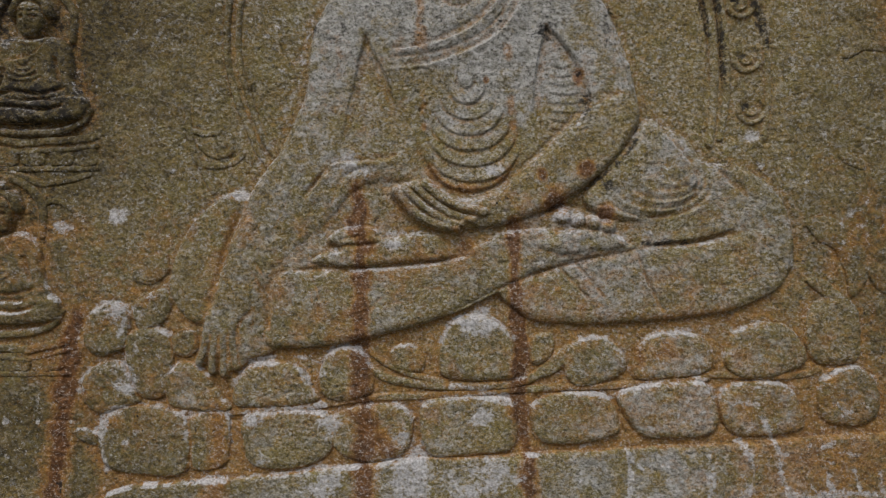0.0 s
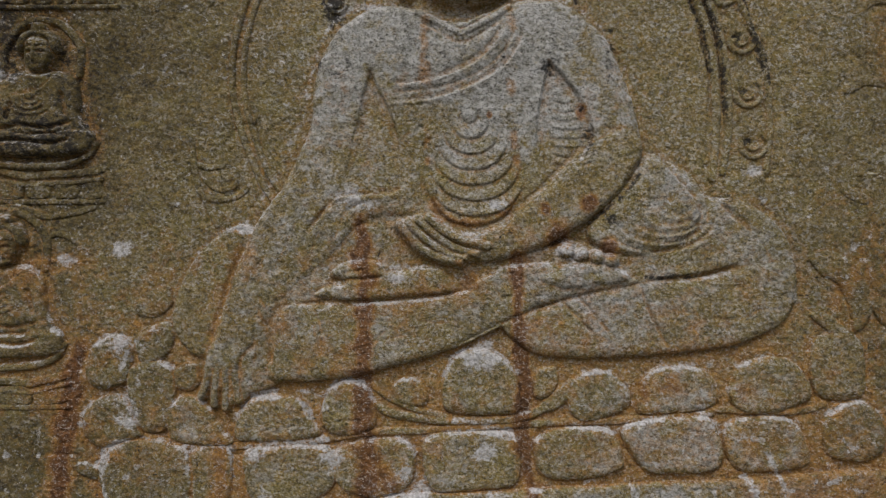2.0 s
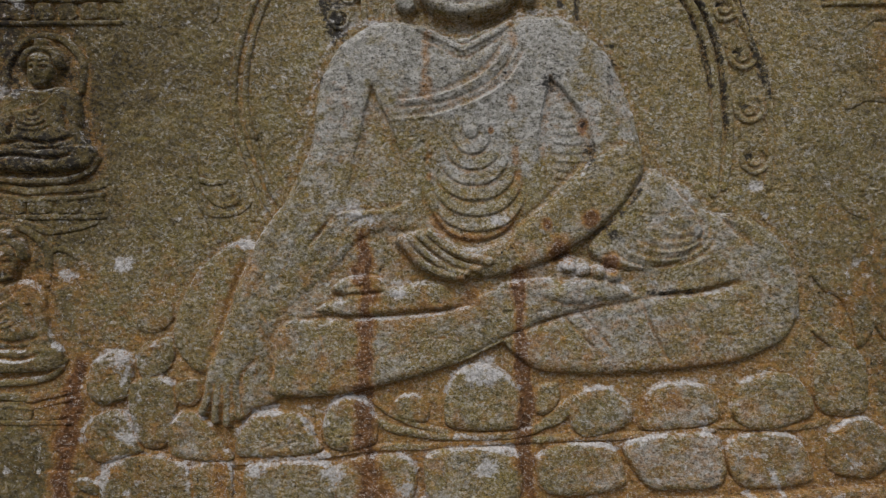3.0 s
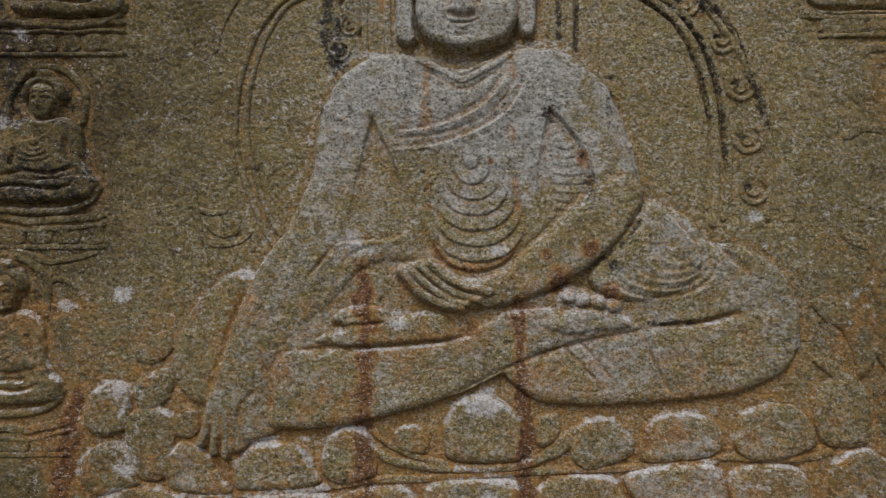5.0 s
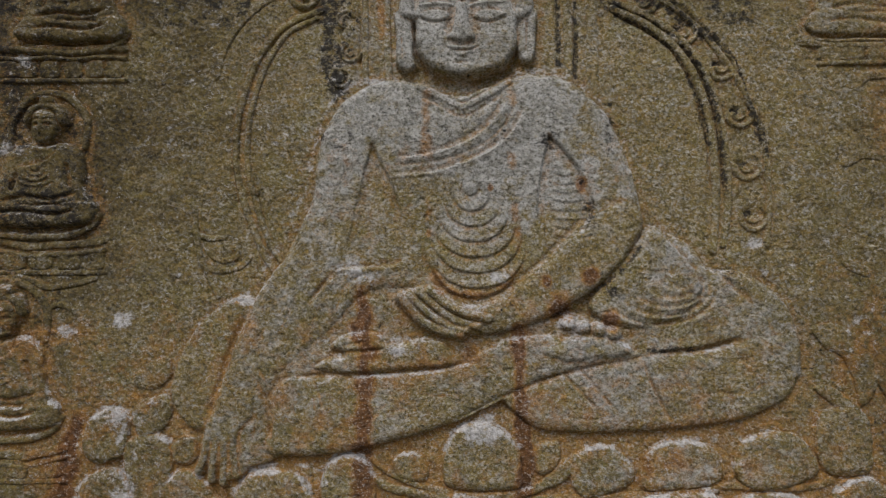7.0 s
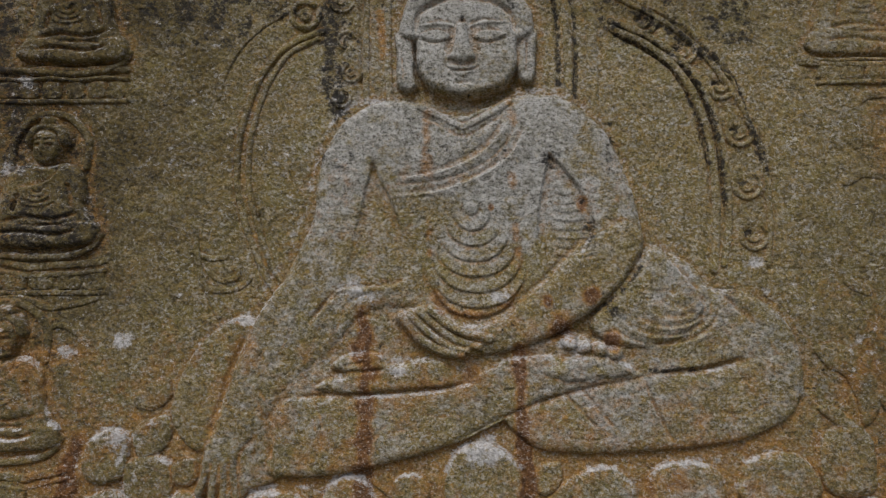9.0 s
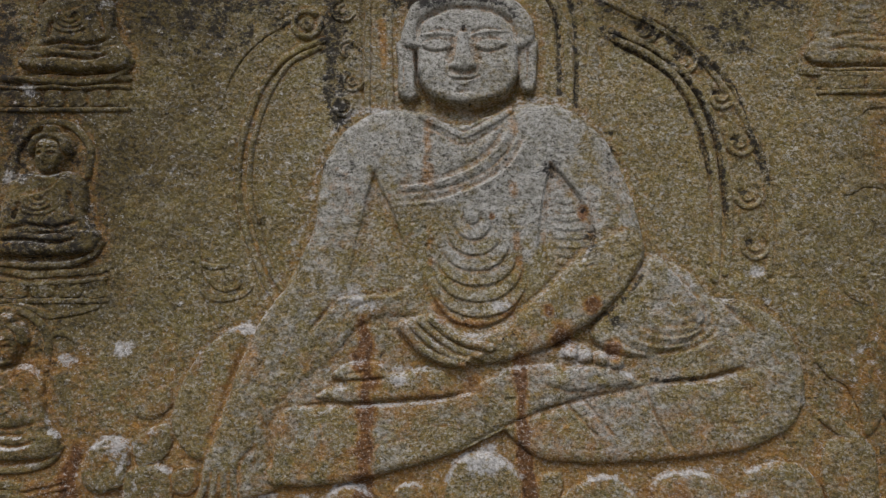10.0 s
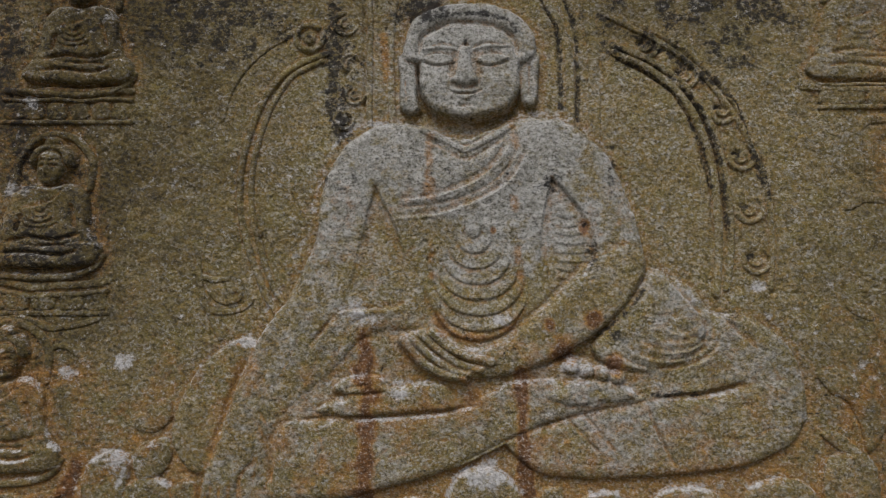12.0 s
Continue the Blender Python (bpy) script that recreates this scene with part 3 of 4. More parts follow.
# the first two are the shoulders, whose lit rim is painted pale
FRINGE += [np.array(q) for q in ([(-0.416, 2.400), (-0.354, 2.464), (-0.271, 2.494), (-0.187, 2.494), (-0.093, 2.478)], [(0.241, 2.506), (0.335, 2.520), (0.439, 2.505), (0.521, 2.456), (0.572, 2.398)], [(-1.202, 0.899), (-1.071, 0.949), (-0.929, 0.916), (-0.828, 0.914)], [(-0.686, 0.919), (-0.442, 0.935), (-0.361, 0.948)], [(0.044, 1.002), (0.165, 0.999)], [(-0.685, 1.091), (-0.563, 1.111), (-0.441, 1.094), (-0.409, 1.054)], [(-0.849, 0.679), (-0.666, 0.688), (-0.443, 0.712), (-0.362, 0.718)], [(-0.200, 0.739), (-0.038, 0.753), (0.043, 0.753)])]
band = Relief((-1.62, 0.46), (1.75, 0.96))
band.body([(-1.380, 0.368), (-1.195, 0.627), (-1.114, 0.651), (-0.971, 0.667), (-0.666, 0.686), (-0.362, 0.716), (-0.200, 0.735), (-0.038, 0.749), (0.245, 0.758), (0.547, 0.774), (0.749, 0.787), (1.051, 0.796), (1.252, 0.810), (1.392, 0.825), (1.613, 0.833), (1.610, 0.362)], 0.015, 0.024, sharp=True)
carve("base_band", band, throne)

# ---- haloes ----
halo = holder("halo", "carved double halo behind the seated figure, grey and ochre granite", "halo")


def bow(pts, w, high=0.007, name="ring", under=None):
    p = np.array(pts)
    r = Relief(p.min(0) - 0.08, p.max(0) + 0.08)
    r.ridge(pts, high, w)
    return carve(name, r, under or halo)


bow([(0.629, 2.765), (0.757, 2.699), (0.854, 2.616), (0.921, 2.504), (0.962, 2.370), (0.982, 2.212), (0.982, 2.027), (0.963, 1.864)], 0.014)
bow([(0.626, 2.796), (0.769, 2.729), (0.880, 2.642), (0.959, 2.519), (1.006, 2.370), (1.027, 2.212), (1.026, 2.047), (1.002, 1.884)], 0.013)
bow([(0.612, 2.906), (0.761, 2.830), (0.880, 2.746), (0.976, 2.646), (1.062, 2.516), (1.133, 2.370), (1.167, 2.233), (1.175, 2.047), (1.157, 1.885)], 0.011)
bow([(-0.449, 2.762), (-0.561, 2.718), (-0.644, 2.642), (-0.703, 2.533), (-0.746, 2.361), (-0.754, 2.192), (-0.717, 2.026), (-0.661, 1.882), (-0.607, 1.791)], 0.012, 0.008)
bow([(-0.466, 2.733), (-0.550, 2.694), (-0.611, 2.631), (-0.667, 2.511), (-0.707, 2.340), (-0.711, 2.192), (-0.681, 2.046), (-0.631, 1.902), (-0.578, 1.821)], 0.010, 0.007)
bow([(-0.533, 2.873), (-0.659, 2.800), (-0.752, 2.719), (-0.812, 2.620), (-0.836, 2.512)], 0.014, 0.003)
bow([(-0.899, 2.026), (-0.887, 1.902), (-0.847, 1.780), (-0.807, 1.700)], 0.008, 0.006)
bow([(-0.289, 2.973), (-0.286, 2.795), (-0.286, 2.619), (-0.281, 2.403)], 0.011, 0.007, "side_post")
bow([(-0.192, 2.972), (-0.204, 2.883), (-0.207, 2.728), (-0.201, 2.554), (-0.187, 2.403)], 0.013, 0.006, "side_post")
bow([(0.380, 2.970), (0.425, 2.880), (0.457, 2.770), (0.462, 2.639), (0.457, 2.381)], 0.016, 0.006, "side_post")
bow([(0.522, 2.969), (0.547, 2.836), (0.551, 2.660), (0.543, 2.339)], 0.022, 0.005, "side_post")


def crescent(at, size, turn=0.0):
    """A curl of the halo's border: a crescent that cups a drilled eye."""
    r = Relief((at[0] - 2 * size, at[1] - 2 * size), (at[0] + 2 * size, at[1] + 2 * size))
    arc = [(at[0] + size * (1 + 0.012 * k) * math.cos(radians(turn + 26 * k)), at[1] + size * (1 + 0.012 * k) * math.sin(radians(turn + 26 * k))) for k in range(10)]
    r.ridge(arc, 0.008, 0.20 * size + 0.002, taper=0.45)
    r.ridge([(at[0] + 0.45 * size * math.cos(radians(turn + 40 * k)), at[1] + 0.45 * size * math.sin(radians(turn + 40 * k))) for k in range(6)], 0.006, 0.16 * size, taper=0.5)
    carve("scroll", r, halo)


EYES = [(0.729, 2.804), (0.868, 2.686), (1.002, 2.551), (1.062, 2.376), (1.079, 2.181), (1.094, 1.996)]
for at, turn in zip(EYES, (215, 205, 195, 185, 180, 175)):
    crescent((at[0] + 0.018, at[1] - 0.012), 0.044, turn)
curl = Relief((-0.635, 2.708), (-0.406, 2.963))
curl.ridge([(-0.516 + 0.052 * math.cos(a), 2.827 + 0.050 * math.sin(a)) for a in np.linspace(0.9, 6.4, 12)], 0.010, 0.011)
curl.dome((-0.516, 2.827), 0.026, 0.026, 0.010)
carve("scroll", curl, halo)
for at, size, turn in (((-0.340, 2.602), 0.034, 120), ((-0.376, 2.500), 0.030, 200), ((-0.359, 2.729), 0.030, 20), ((-0.379, 2.884), 0.042, 100)):
    crescent(at, size, turn)


# ---- small seated figures ----
SHADED = []          # recesses of the small figures, whose shade is painted in black


def seated(at, s, lean=0.0, label="", depth=1.0):
    """A small seated figure of shoulder half-width s about its chest; one mesh."""
    def q(x, y):
        return at[0] + s * x + lean * s * y, at[1] + s * y
    r = Relief((at[0] - 2.1 * s, at[1] - 2.3 * s), (at[0] + 2.1 * s, at[1] + 2.6 * s))
    k = depth * s / 0.14
    r.ridge([q(-0.95, 0.8), q(-0.93, 1.5), q(-0.5, 2.05), q(0, 2.2), q(0.55, 2.05), q(1.0, 1.5), q(1.0, 0.8)], 0.010 * k, 0.10 * s)
    r.body([q(-1, 0.45), q(-0.7, 0.8), q(-0.25, 0.9), q(0.25, 0.9), q(0.7, 0.82), q(1.0, 0.5), q(1.1, -0.2), q(1.15, -0.75), q(-1.1, -0.75), q(-1.12, -0.2)], 0.026 * k, 0.24 * s)
    r.body([q(-1.35, -0.75), q(-1.0, -0.55), q(0, -0.72), q(0.9, -0.6), q(1.35, -0.62), q(1.5, -0.95), q(1.25, -1.25), q(0, -1.32), q(-1.2, -1.25), q(-1.5, -1.05)], 0.030 * k, 0.2 * s)
    r.dome(q(0, 1.68), 0.36 * s, 0.28 * s, 0.020 * k, 0.006)
    r.ridge([q(-0.44, 1.45), q(-0.32, 1.72), q(0, 1.82), q(0.32, 1.72), q(0.44, 1.45)], 0.012 * k, 0.09 * s, 0.022 * k)
    r.dome(q(0, 1.95), 0.20 * s, 0.16 * s, 0.026 * k, 0.01)
    r.dome(q(0, 1.28), 0.34 * s, 0.46 * s, 0.026 * k, 0.020 * k, n=2.4)
    r.ridge([q(0, 1.36), q(0, 1.15)], 0.008 * k, 0.06 * s, 0.043 * k)
    r.swell(q(-0.15, 1.32), 0.09 * s, 0.05 * s, -0.014 * k).swell(q(0.15, 1.32), 0.09 * s, 0.05 * s, -0.014 * k)
    r.groove([q(-0.12, 1.02), q(0, 0.99), q(0.12, 1.02)], 0.006 * k, 0.03 * s)
    for n in range(4):
        w = 0.14 + 0.11 * n
        r.fold([q(-0.12 + w * math.sin(a), 0.12 - 0.13 * n + 0.22 * (1 - math.cos(a))) for a in np.linspace(-1.4, 1.4, 7)], 0.007 * k, 0.06 * s)
    r.fold([q(0.45, 0.78), q(0.2, 0.45), q(-0.2, 0.28), q(-0.65, 0.2)], 0.009 * k, 0.1 * s)
    r.groove([q(0.62, 0.35), q(0.72, 0.0), q(0.80, -0.3)], 0.020 * k, 0.06 * s)
    r.groove([q(-0.60, 0.1), q(-0.68, -0.2), q(-0.72, -0.4)], 0.014 * k, 0.06 * s)
    r.groove([q(-0.9, -0.62), q(-0.3, -0.52), q(0.3, -0.6), q(0.95, -0.45)], 0.016 * k, 0.055 * s)
    r.groove([q(-1.0, -0.95), q(-0.4, -0.9), q(0.4, -1.0), q(0.95, -0.85)], 0.016 * k, 0.055 * s)
    r.groove([q(-0.1, -0.75), q(0.3, -0.72), q(0.8, -0.8)], 0.010 * k, 0.05 * s)
    r.ridge([q(-1.6, -1.45), q(-0.8, -1.52), q(0, -1.56), q(0.8, -1.50), q(1.3, -1.3), q(1.5, -1.0)], 0.011 * k, 0.09 * s)
    r.groove([q(-0.3, 1.42), q(-0.15, 1.47), q(-0.04, 1.40)], 0.007 * k, 0.04 * s).groove([q(0.3, 1.42), q(0.15, 1.47), q(0.04, 1.40)], 0.007 * k, 0.04 * s)
    r.groove([q(-0.36, 1.5), q(-0.36, 1.1), q(-0.2, 0.86), q(0.1, 0.82), q(0.34, 0.95), q(0.40, 1.3)], 0.014 * k, 0.06 * s)
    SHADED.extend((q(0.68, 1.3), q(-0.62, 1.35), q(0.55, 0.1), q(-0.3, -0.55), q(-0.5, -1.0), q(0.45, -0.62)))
    carve("small_statue", r, None, label, "statue", "small seated figures beside the great one")


seated((-1.376, 2.822), 0.140, 0.0, "small seated stone figure in relief, dark lichen and rust", 1.05)
seated((-1.462, 2.140), 0.142, 0.03, "small seated stone figure in relief, white lichen on a shoulder", 1.15)
seated((-1.574, 1.430), 0.150, 0.0, "small seated stone figure in relief, ochre and rust stained", 0.7)
seated((1.560, 2.849), 0.150, 0.0, "small seated stone figure in relief, faint and orange stained", 0.5)


def plinth(at, half, n, label, depth=1.0, bend=0.0):
    """A small lotus base: a moulding over a row of blocks."""
    base = holder("small_pedestal", label, "pedestal", "small pedestals under the figures")
    for dy, w in ((0.0, 0.013), (-0.034, 0.008)):
        pts = [(at[0] + half * x, at[1] + dy - bend * (1 - x * x) + 0.005 * math.sin(9 * x + 30 * at[1])) for x in (-1, -0.6, -0.2, 0.2, 0.6, 1)]
        bow(pts, w, 0.008 * depth, "moulding", base)
    for k in range(n):
        petal((at[0] - half + (2 * k + 1 + 0.2 * math.sin(5 * k)) * half / n, at[1] - 0.075), (0.90 + 0.08 * math.cos(7 * k)) * half / n, 0.032, 0, 0.008 * depth, 3.2, base)
    pts = [(at[0] + half * x, at[1] - 0.118) for x in (-1, -0.3, 0.3, 1.02)]
    bow(pts, 0.009, 0.006 * depth, "moulding", base)


plinth((-1.414, 2.618), 0.24, 6, "small carved lotus base, dark stained granite")
plinth((-1.458, 1.908), 0.23, 5, "small carved lotus base, orange stained granite", 0.55, 0.02)
plinth((-1.523, 1.172), 0.19, 3, "small carved lotus base, ochre granite", 0.45, 0.03)
plinth((1.547, 2.668), 0.17, 4, "small carved lotus base, orange stained granite")

# ---- leaves and clouds beside the throne ----
spray = holder("carved_leaves", "faint carved leaves beside the throne, ochre granite", "carving")
for pts in ([(1.305, 1.587), (1.385, 1.603), (1.463, 1.559), (1.513, 1.483), (1.530, 1.404), (1.492, 1.325), (1.463, 1.325), (1.450, 1.404), (1.410, 1.483), (1.342, 1.527)], [(1.306, 1.376), (1.366, 1.384), (1.435, 1.329), (1.465, 1.302), (1.421, 1.282), (1.364, 1.325)], [(1.512, 1.453), (1.559, 1.439), (1.604, 1.394), (1.601, 1.325), (1.543, 1.361)],
            [(-1.097, 1.402), (-1.078, 1.446), (-1.028, 1.476), (-0.978, 1.490), (-0.968, 1.426), (-1.003, 1.386), (-1.066, 1.378)]):
    p = np.array(pts)
    r = Relief(p.min(0) - 0.05, p.max(0) + 0.05)
    r.body(pts, 0.008, 0.028, power=0.5)
    carve("leaf", r, spray)
for pts in ([(1.453, 2.181), (1.516, 2.212), (1.576, 2.208)], [(1.448, 2.109), (1.428, 1.966), (1.439, 1.825), (1.506, 1.785)], [(1.502, 2.317), (1.501, 2.443), (1.535, 2.496), (1.614, 2.507)]):
    bow(pts, 0.018, 0.004, "leaf_edge", spray)
cloud = holder("carved_cloud", "carved cloud tendrils beside the figure, ochre granite", "carving")
for pts in ([(-0.886, 1.861), (-0.863, 1.811), (-0.791, 1.795), (-0.730, 1.811), (-0.697, 1.845)], [(-0.855, 1.872), (-0.823, 1.841), (-0.782, 1.831), (-0.742, 1.849), (-0.749, 1.878), (-0.773, 1.872)],
            [(-0.878, 1.923), (-0.836, 1.912), (-0.795, 1.913)], [(-0.903, 2.026), (-0.894, 1.902), (-0.847, 1.780), (-0.808, 1.704)], [(-1.427, 1.658), (-1.377, 1.674), (-1.313, 1.639), (-1.289, 1.579)], [(-1.609, 1.769), (-1.527, 1.775), (-1.442, 1.739), (-1.361, 1.743), (-1.260, 1.767)]):
    bow(pts, 0.010, 0.0036, "tendril", cloud)

# ---- stains, from where water runs and lichen grows, with some shade and rim light painted in ----
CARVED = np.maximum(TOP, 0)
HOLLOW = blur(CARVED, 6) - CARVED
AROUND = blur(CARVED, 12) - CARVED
FINE = fractal(GU, GV, 0.06, 3, 80)
WIDE = fractal(GU, GV, 0.35, 3, 90)


def patch(at, ru, rv, ragged=0.5):
    q = ((GU - at[0]) / ru) ** 2 + ((GV - at[1]) / rv) ** 2
    return np.clip(1.15 - 0.75 * np.sqrt(q) + 0.30 * ragged * FINE, 0, 0.85) * np.clip(3 - q, 0, 1)


def run(pts, w, ragged=0.5, core=0.82):
    """How much a stain along a line tells at each point; core is its strength in the middle."""
    line = curve(pts)
    i = np.searchsorted(GU[0], (line[:, 0].min() - 4 * w, line[:, 0].max() + 4 * w))
    j = np.searchsorted(GV[:, 0], (line[:, 1].min() - 4 * w, line[:, 1].max() + 4 * w))
    s = slice(j[0], j[1]), slice(i[0], i[1])
    out = np.zeros(GU.shape)
    if GU[s].size:
        d, _, t = nearest(GU[s], GV[s], line)
        out[s] = np.clip(core + 0.18 - 0.50 * d / w + 0.30 * ragged * FINE[s], 0, core) * np.clip(3 - d / w, 0, 1)
    return out


low = np.clip((1.75 - GV) / 0.8, 0, 1)
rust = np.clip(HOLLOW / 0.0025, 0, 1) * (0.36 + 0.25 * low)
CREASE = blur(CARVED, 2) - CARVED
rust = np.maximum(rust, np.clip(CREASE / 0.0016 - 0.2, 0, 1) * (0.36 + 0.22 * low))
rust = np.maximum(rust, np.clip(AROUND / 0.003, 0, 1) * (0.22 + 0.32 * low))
rust = np.maximum(rust, 0.38 * low * np.clip(0.75 + 0.6 * WIDE, 0, 1) * np.clip((GV - 0.66) / 0.2, 0, 1) * np.clip((GU + 1.75) / 0.7, 0.3, 1))
pale = np.zeros(GU.shape)
black = np.zeros(GU.shape)

# the rusty runs down the figure
for pts, w, amount in (([(-0.292, 1.721), (-0.280, 1.620), (-0.277, 1.498), (-0.278, 1.337), (-0.283, 1.175)], 0.022, 1.0), ([(-0.277, 1.589), (-0.265, 1.498)], 0.034, 1.0), ([(-0.283, 1.175), (-0.276, 1.013), (-0.264, 0.851), (-0.278, 0.568)], 0.032, 1.0), ([(-0.337, 0.932), (-0.260, 0.851), (-0.180, 0.770)], 0.030, 0.75)):
    rust = np.maximum(rust, amount * run(pts, w, 1.0, 1.0) * (np.clip(0.85 + 0.8 * FINE, 0.1, 1) if amount < 0.7 else 1))
for pts, w, amount in (([(-0.061, 2.457), (-0.053, 2.318), (-0.048, 2.192), (-0.052, 2.047), (-0.064, 1.944)], 0.010, 0.54), ([(-0.064, 1.944), (-0.043, 1.822), (-0.008, 1.722)], 0.016, 0.66), ([(0.241, 2.499), (0.247, 2.403), (0.229, 2.318)], 0.014, 0.60), ([(0.241, 2.255), (0.252, 2.109), (0.258, 1.945), (0.269, 1.823), (0.233, 1.703)], 0.012, 0.58),
                       ([(0.259, 1.586), (0.265, 1.455), (0.268, 1.294), (0.278, 1.233)], 0.018, 0.95), ([(0.272, 1.253), (0.297, 1.132), (0.282, 0.970), (0.302, 0.829), (0.320, 0.566)], 0.026, 1.0), ([(-0.060, 2.387), (-0.067, 2.144)], 0.010, 0.6), ([(-0.049, 1.822), (0.022, 1.722), (0.123, 1.706), (0.224, 1.742)], 0.010, 0.69)):
    rust = np.maximum(rust, amount * run(pts, w, 1.0, 1.0) * (np.clip(0.85 + 0.8 * FINE, 0.1, 1) if amount < 0.7 else 1))
rust = np.maximum(rust, 0.9 * run([(-1.294, 1.260), (-1.325, 1.098), (-1.352, 0.936), (-1.378, 0.774), (-1.399, 0.571)], 0.036, 0.8, 1.0))
rust = np.maximum(rust, 0.8 * run([(-0.796, 0.933), (-0.783, 0.791), (-0.808, 0.568)], 0.045))
rust = np.maximum(rust, 0.7 * run([(-0.723, 1.620), (-0.774, 1.462), (-0.826, 1.278)], 0.016))
black = np.maximum(black, 0.80 * run([(-1.681, 2.980), (-1.649, 2.845), (-1.648, 2.689), (-1.606, 2.558), (-1.574, 2.406), (-1.575, 2.278)], 0.06, 1.2))
rust = np.maximum(rust, 0.34 * run([(-1.681, 2.979), (-1.630, 2.535), (-1.643, 2.067), (-1.610, 1.779)], 0.11, 0.8))
rust = np.maximum(rust, 0.45 * run([(-1.290, 1.599), (-1.276, 1.382), (-1.282, 1.151)], 0.06, 0.8))
rust = np.maximum(rust, 0.45 * run([(1.641, 2.875), (1.592, 2.571), (1.592, 2.254)], 0.06, 0.8))
rust = np.maximum(rust, 0.65 * run([(0.308, 1.237), (0.550, 1.211), (0.852, 1.220), (1.114, 1.246)], 0.026, 0.8))
rust = np.maximum(rust, 0.6 * run([(1.314, 0.987), (1.333, 0.886), (1.213, 0.806), (1.413, 0.685)], 0.05, 0.9))
rust = np.maximum(rust, 0.66 * patch((1.353, 0.725), 0.42, 0.20, 0.8))
rust = np.maximum(rust, 0.60 * patch((0.953, 1.250), 0.40, 0.06, 0.6))
rust = np.maximum(rust, 0.7 * run([(-0.234, 2.839), (-0.227, 2.662)], 0.012, 1.2))
for at, size in (((0.493, 2.103), 0.018), ((0.169, 2.088), 0.010), ((0.516, 1.783), 0.030), ((0.365, 1.753), 0.020), ((-0.279, 1.562), 0.05), ((0.592, 1.614), 0.035), ((0.403, 1.663), 0.05)):
    rust = np.maximum(rust, 1.1 * patch(at, size, 1.3 * size, 0.9))
for at, size in (((-1.149, 1.619), 0.034), ((-0.705, 1.688), 0.030), ((1.109, 1.888), 0.030), ((1.147, 1.784), 0.020), ((-1.583, 2.245), 0.050), ((-1.555, 2.579), 0.035),
                 ((0.127, 1.229), 0.075), ((0.451, 1.599), 0.028), ((-1.140, 1.279), 0.05), ((-1.111, 0.995), 0.05), ((-0.954, 1.780), 0.02), ((-1.354, 1.579), 0.03), ((0.183, 1.770), 0.04), ((-0.302, 1.781), 0.06),
                 ((-1.129, 0.807), 0.022), ((-0.626, 0.741), 0.045), ((-0.392, 0.872), 0.045), ((-0.129, 0.830), 0.04), ((0.144, 0.890), 0.05), ((-0.079, 0.689), 0.12), ((-0.403, 0.669), 0.08), ((0.164, 0.668), 0.14), ((-0.665, 0.893), 0.04), ((-0.155, 1.517), 0.05)):
    pale = np.maximum(pale, 0.9 * patch(at, size, 0.8 * size, 1.1))
for pts in ([(0.950, 0.766), (0.966, 0.685), (0.949, 0.605)], [(1.061, 0.806), (1.101, 0.746), (1.110, 0.685), (1.074, 0.615)], [(1.152, 0.886), (1.195, 0.786), (1.207, 0.705), (1.241, 0.624), (1.311, 0.608)], [(1.301, 0.689), (1.331, 0.628), (1.411, 0.614)], [(1.311, 0.608), (1.451, 0.620), (1.587, 0.611)], [(1.472, 0.704), (1.491, 0.624)], [(1.375, 0.684), (1.391, 0.624)], [(1.562, 0.694), (1.575, 0.611)]):
    pale = np.maximum(pale, 0.88 * run(pts, 0.013, 1.1))
for pts in ([(1.352, 0.741), (1.392, 0.725)], [(1.362, 0.785), (1.402, 0.795)], [(0.658, 0.787), (0.678, 0.686), (0.667, 0.606)], [(0.668, 0.767), (0.718, 0.706)], [(1.442, 0.765), (1.472, 0.754)], [(-1.223, 0.854), (-1.211, 0.793), (-1.195, 0.712)], [(-1.194, 0.885), (-1.215, 0.814)], [(-1.139, 1.199), (-1.114, 1.259), (-1.090, 1.290)], [(-1.107, 1.077), (-1.081, 0.996)]):
    pale = np.maximum(pale, 0.88 * run(pts, 0.013, 1.1))
pale = np.maximum(pale, 0.55 * run([(-1.253, 1.056), (-1.090, 1.126), (-1.069, 1.258), (-0.967, 1.349)], 0.030, 0.9))
pale = np.maximum(pale, 0.42 * np.clip((0.86 - GV) / 0.1, 0, 1) * np.clip(0.4 + 1.2 * WIDE, 0, 1) * np.clip((GU + 0.95) / 0.3, 0, 1) * np.clip((0.75 - GU) / 0.4, 0, 1))
pale = np.maximum(pale, 0.24 * np.clip(1.2 - np.hypot((GU - 0.1) / 0.5, (GV - 2.4) / 0.42), 0, 1))
# edge highlight painted pale along shoulders, arms, drapery, sleeve and lap
for pts in ([(0.572, 2.398), (0.611, 2.318), (0.649, 2.213), (0.681, 2.109), (0.704, 2.006)], [(-0.416, 2.400), (-0.452, 2.319), (-0.474, 2.213), (-0.493, 2.109), (-0.532, 2.026), (-0.580, 1.903), (-0.648, 1.801)], [(-0.702, 1.693), (-0.783, 1.679), (-0.865, 1.613), (-0.916, 1.522)], [(0.745, 1.953), (0.815, 1.906), (0.885, 1.835)], [(-0.356, 1.800), (-0.255, 1.806), (-0.174, 1.809)]):
    pale = np.maximum(pale, 0.62 * run(pts, 0.008, 1.4))
for line in FRINGE:
    pale = np.maximum(pale, (0.82 if line[:, 0].mean() < 0.2 else 0.60) * run(line, 0.011, 1.6))
black = np.maximum(black, 0.30 * np.clip((GU - 0.55) / 0.5, 0, 1) * np.clip((1.05 - GV) / 0.25, 0, 1))
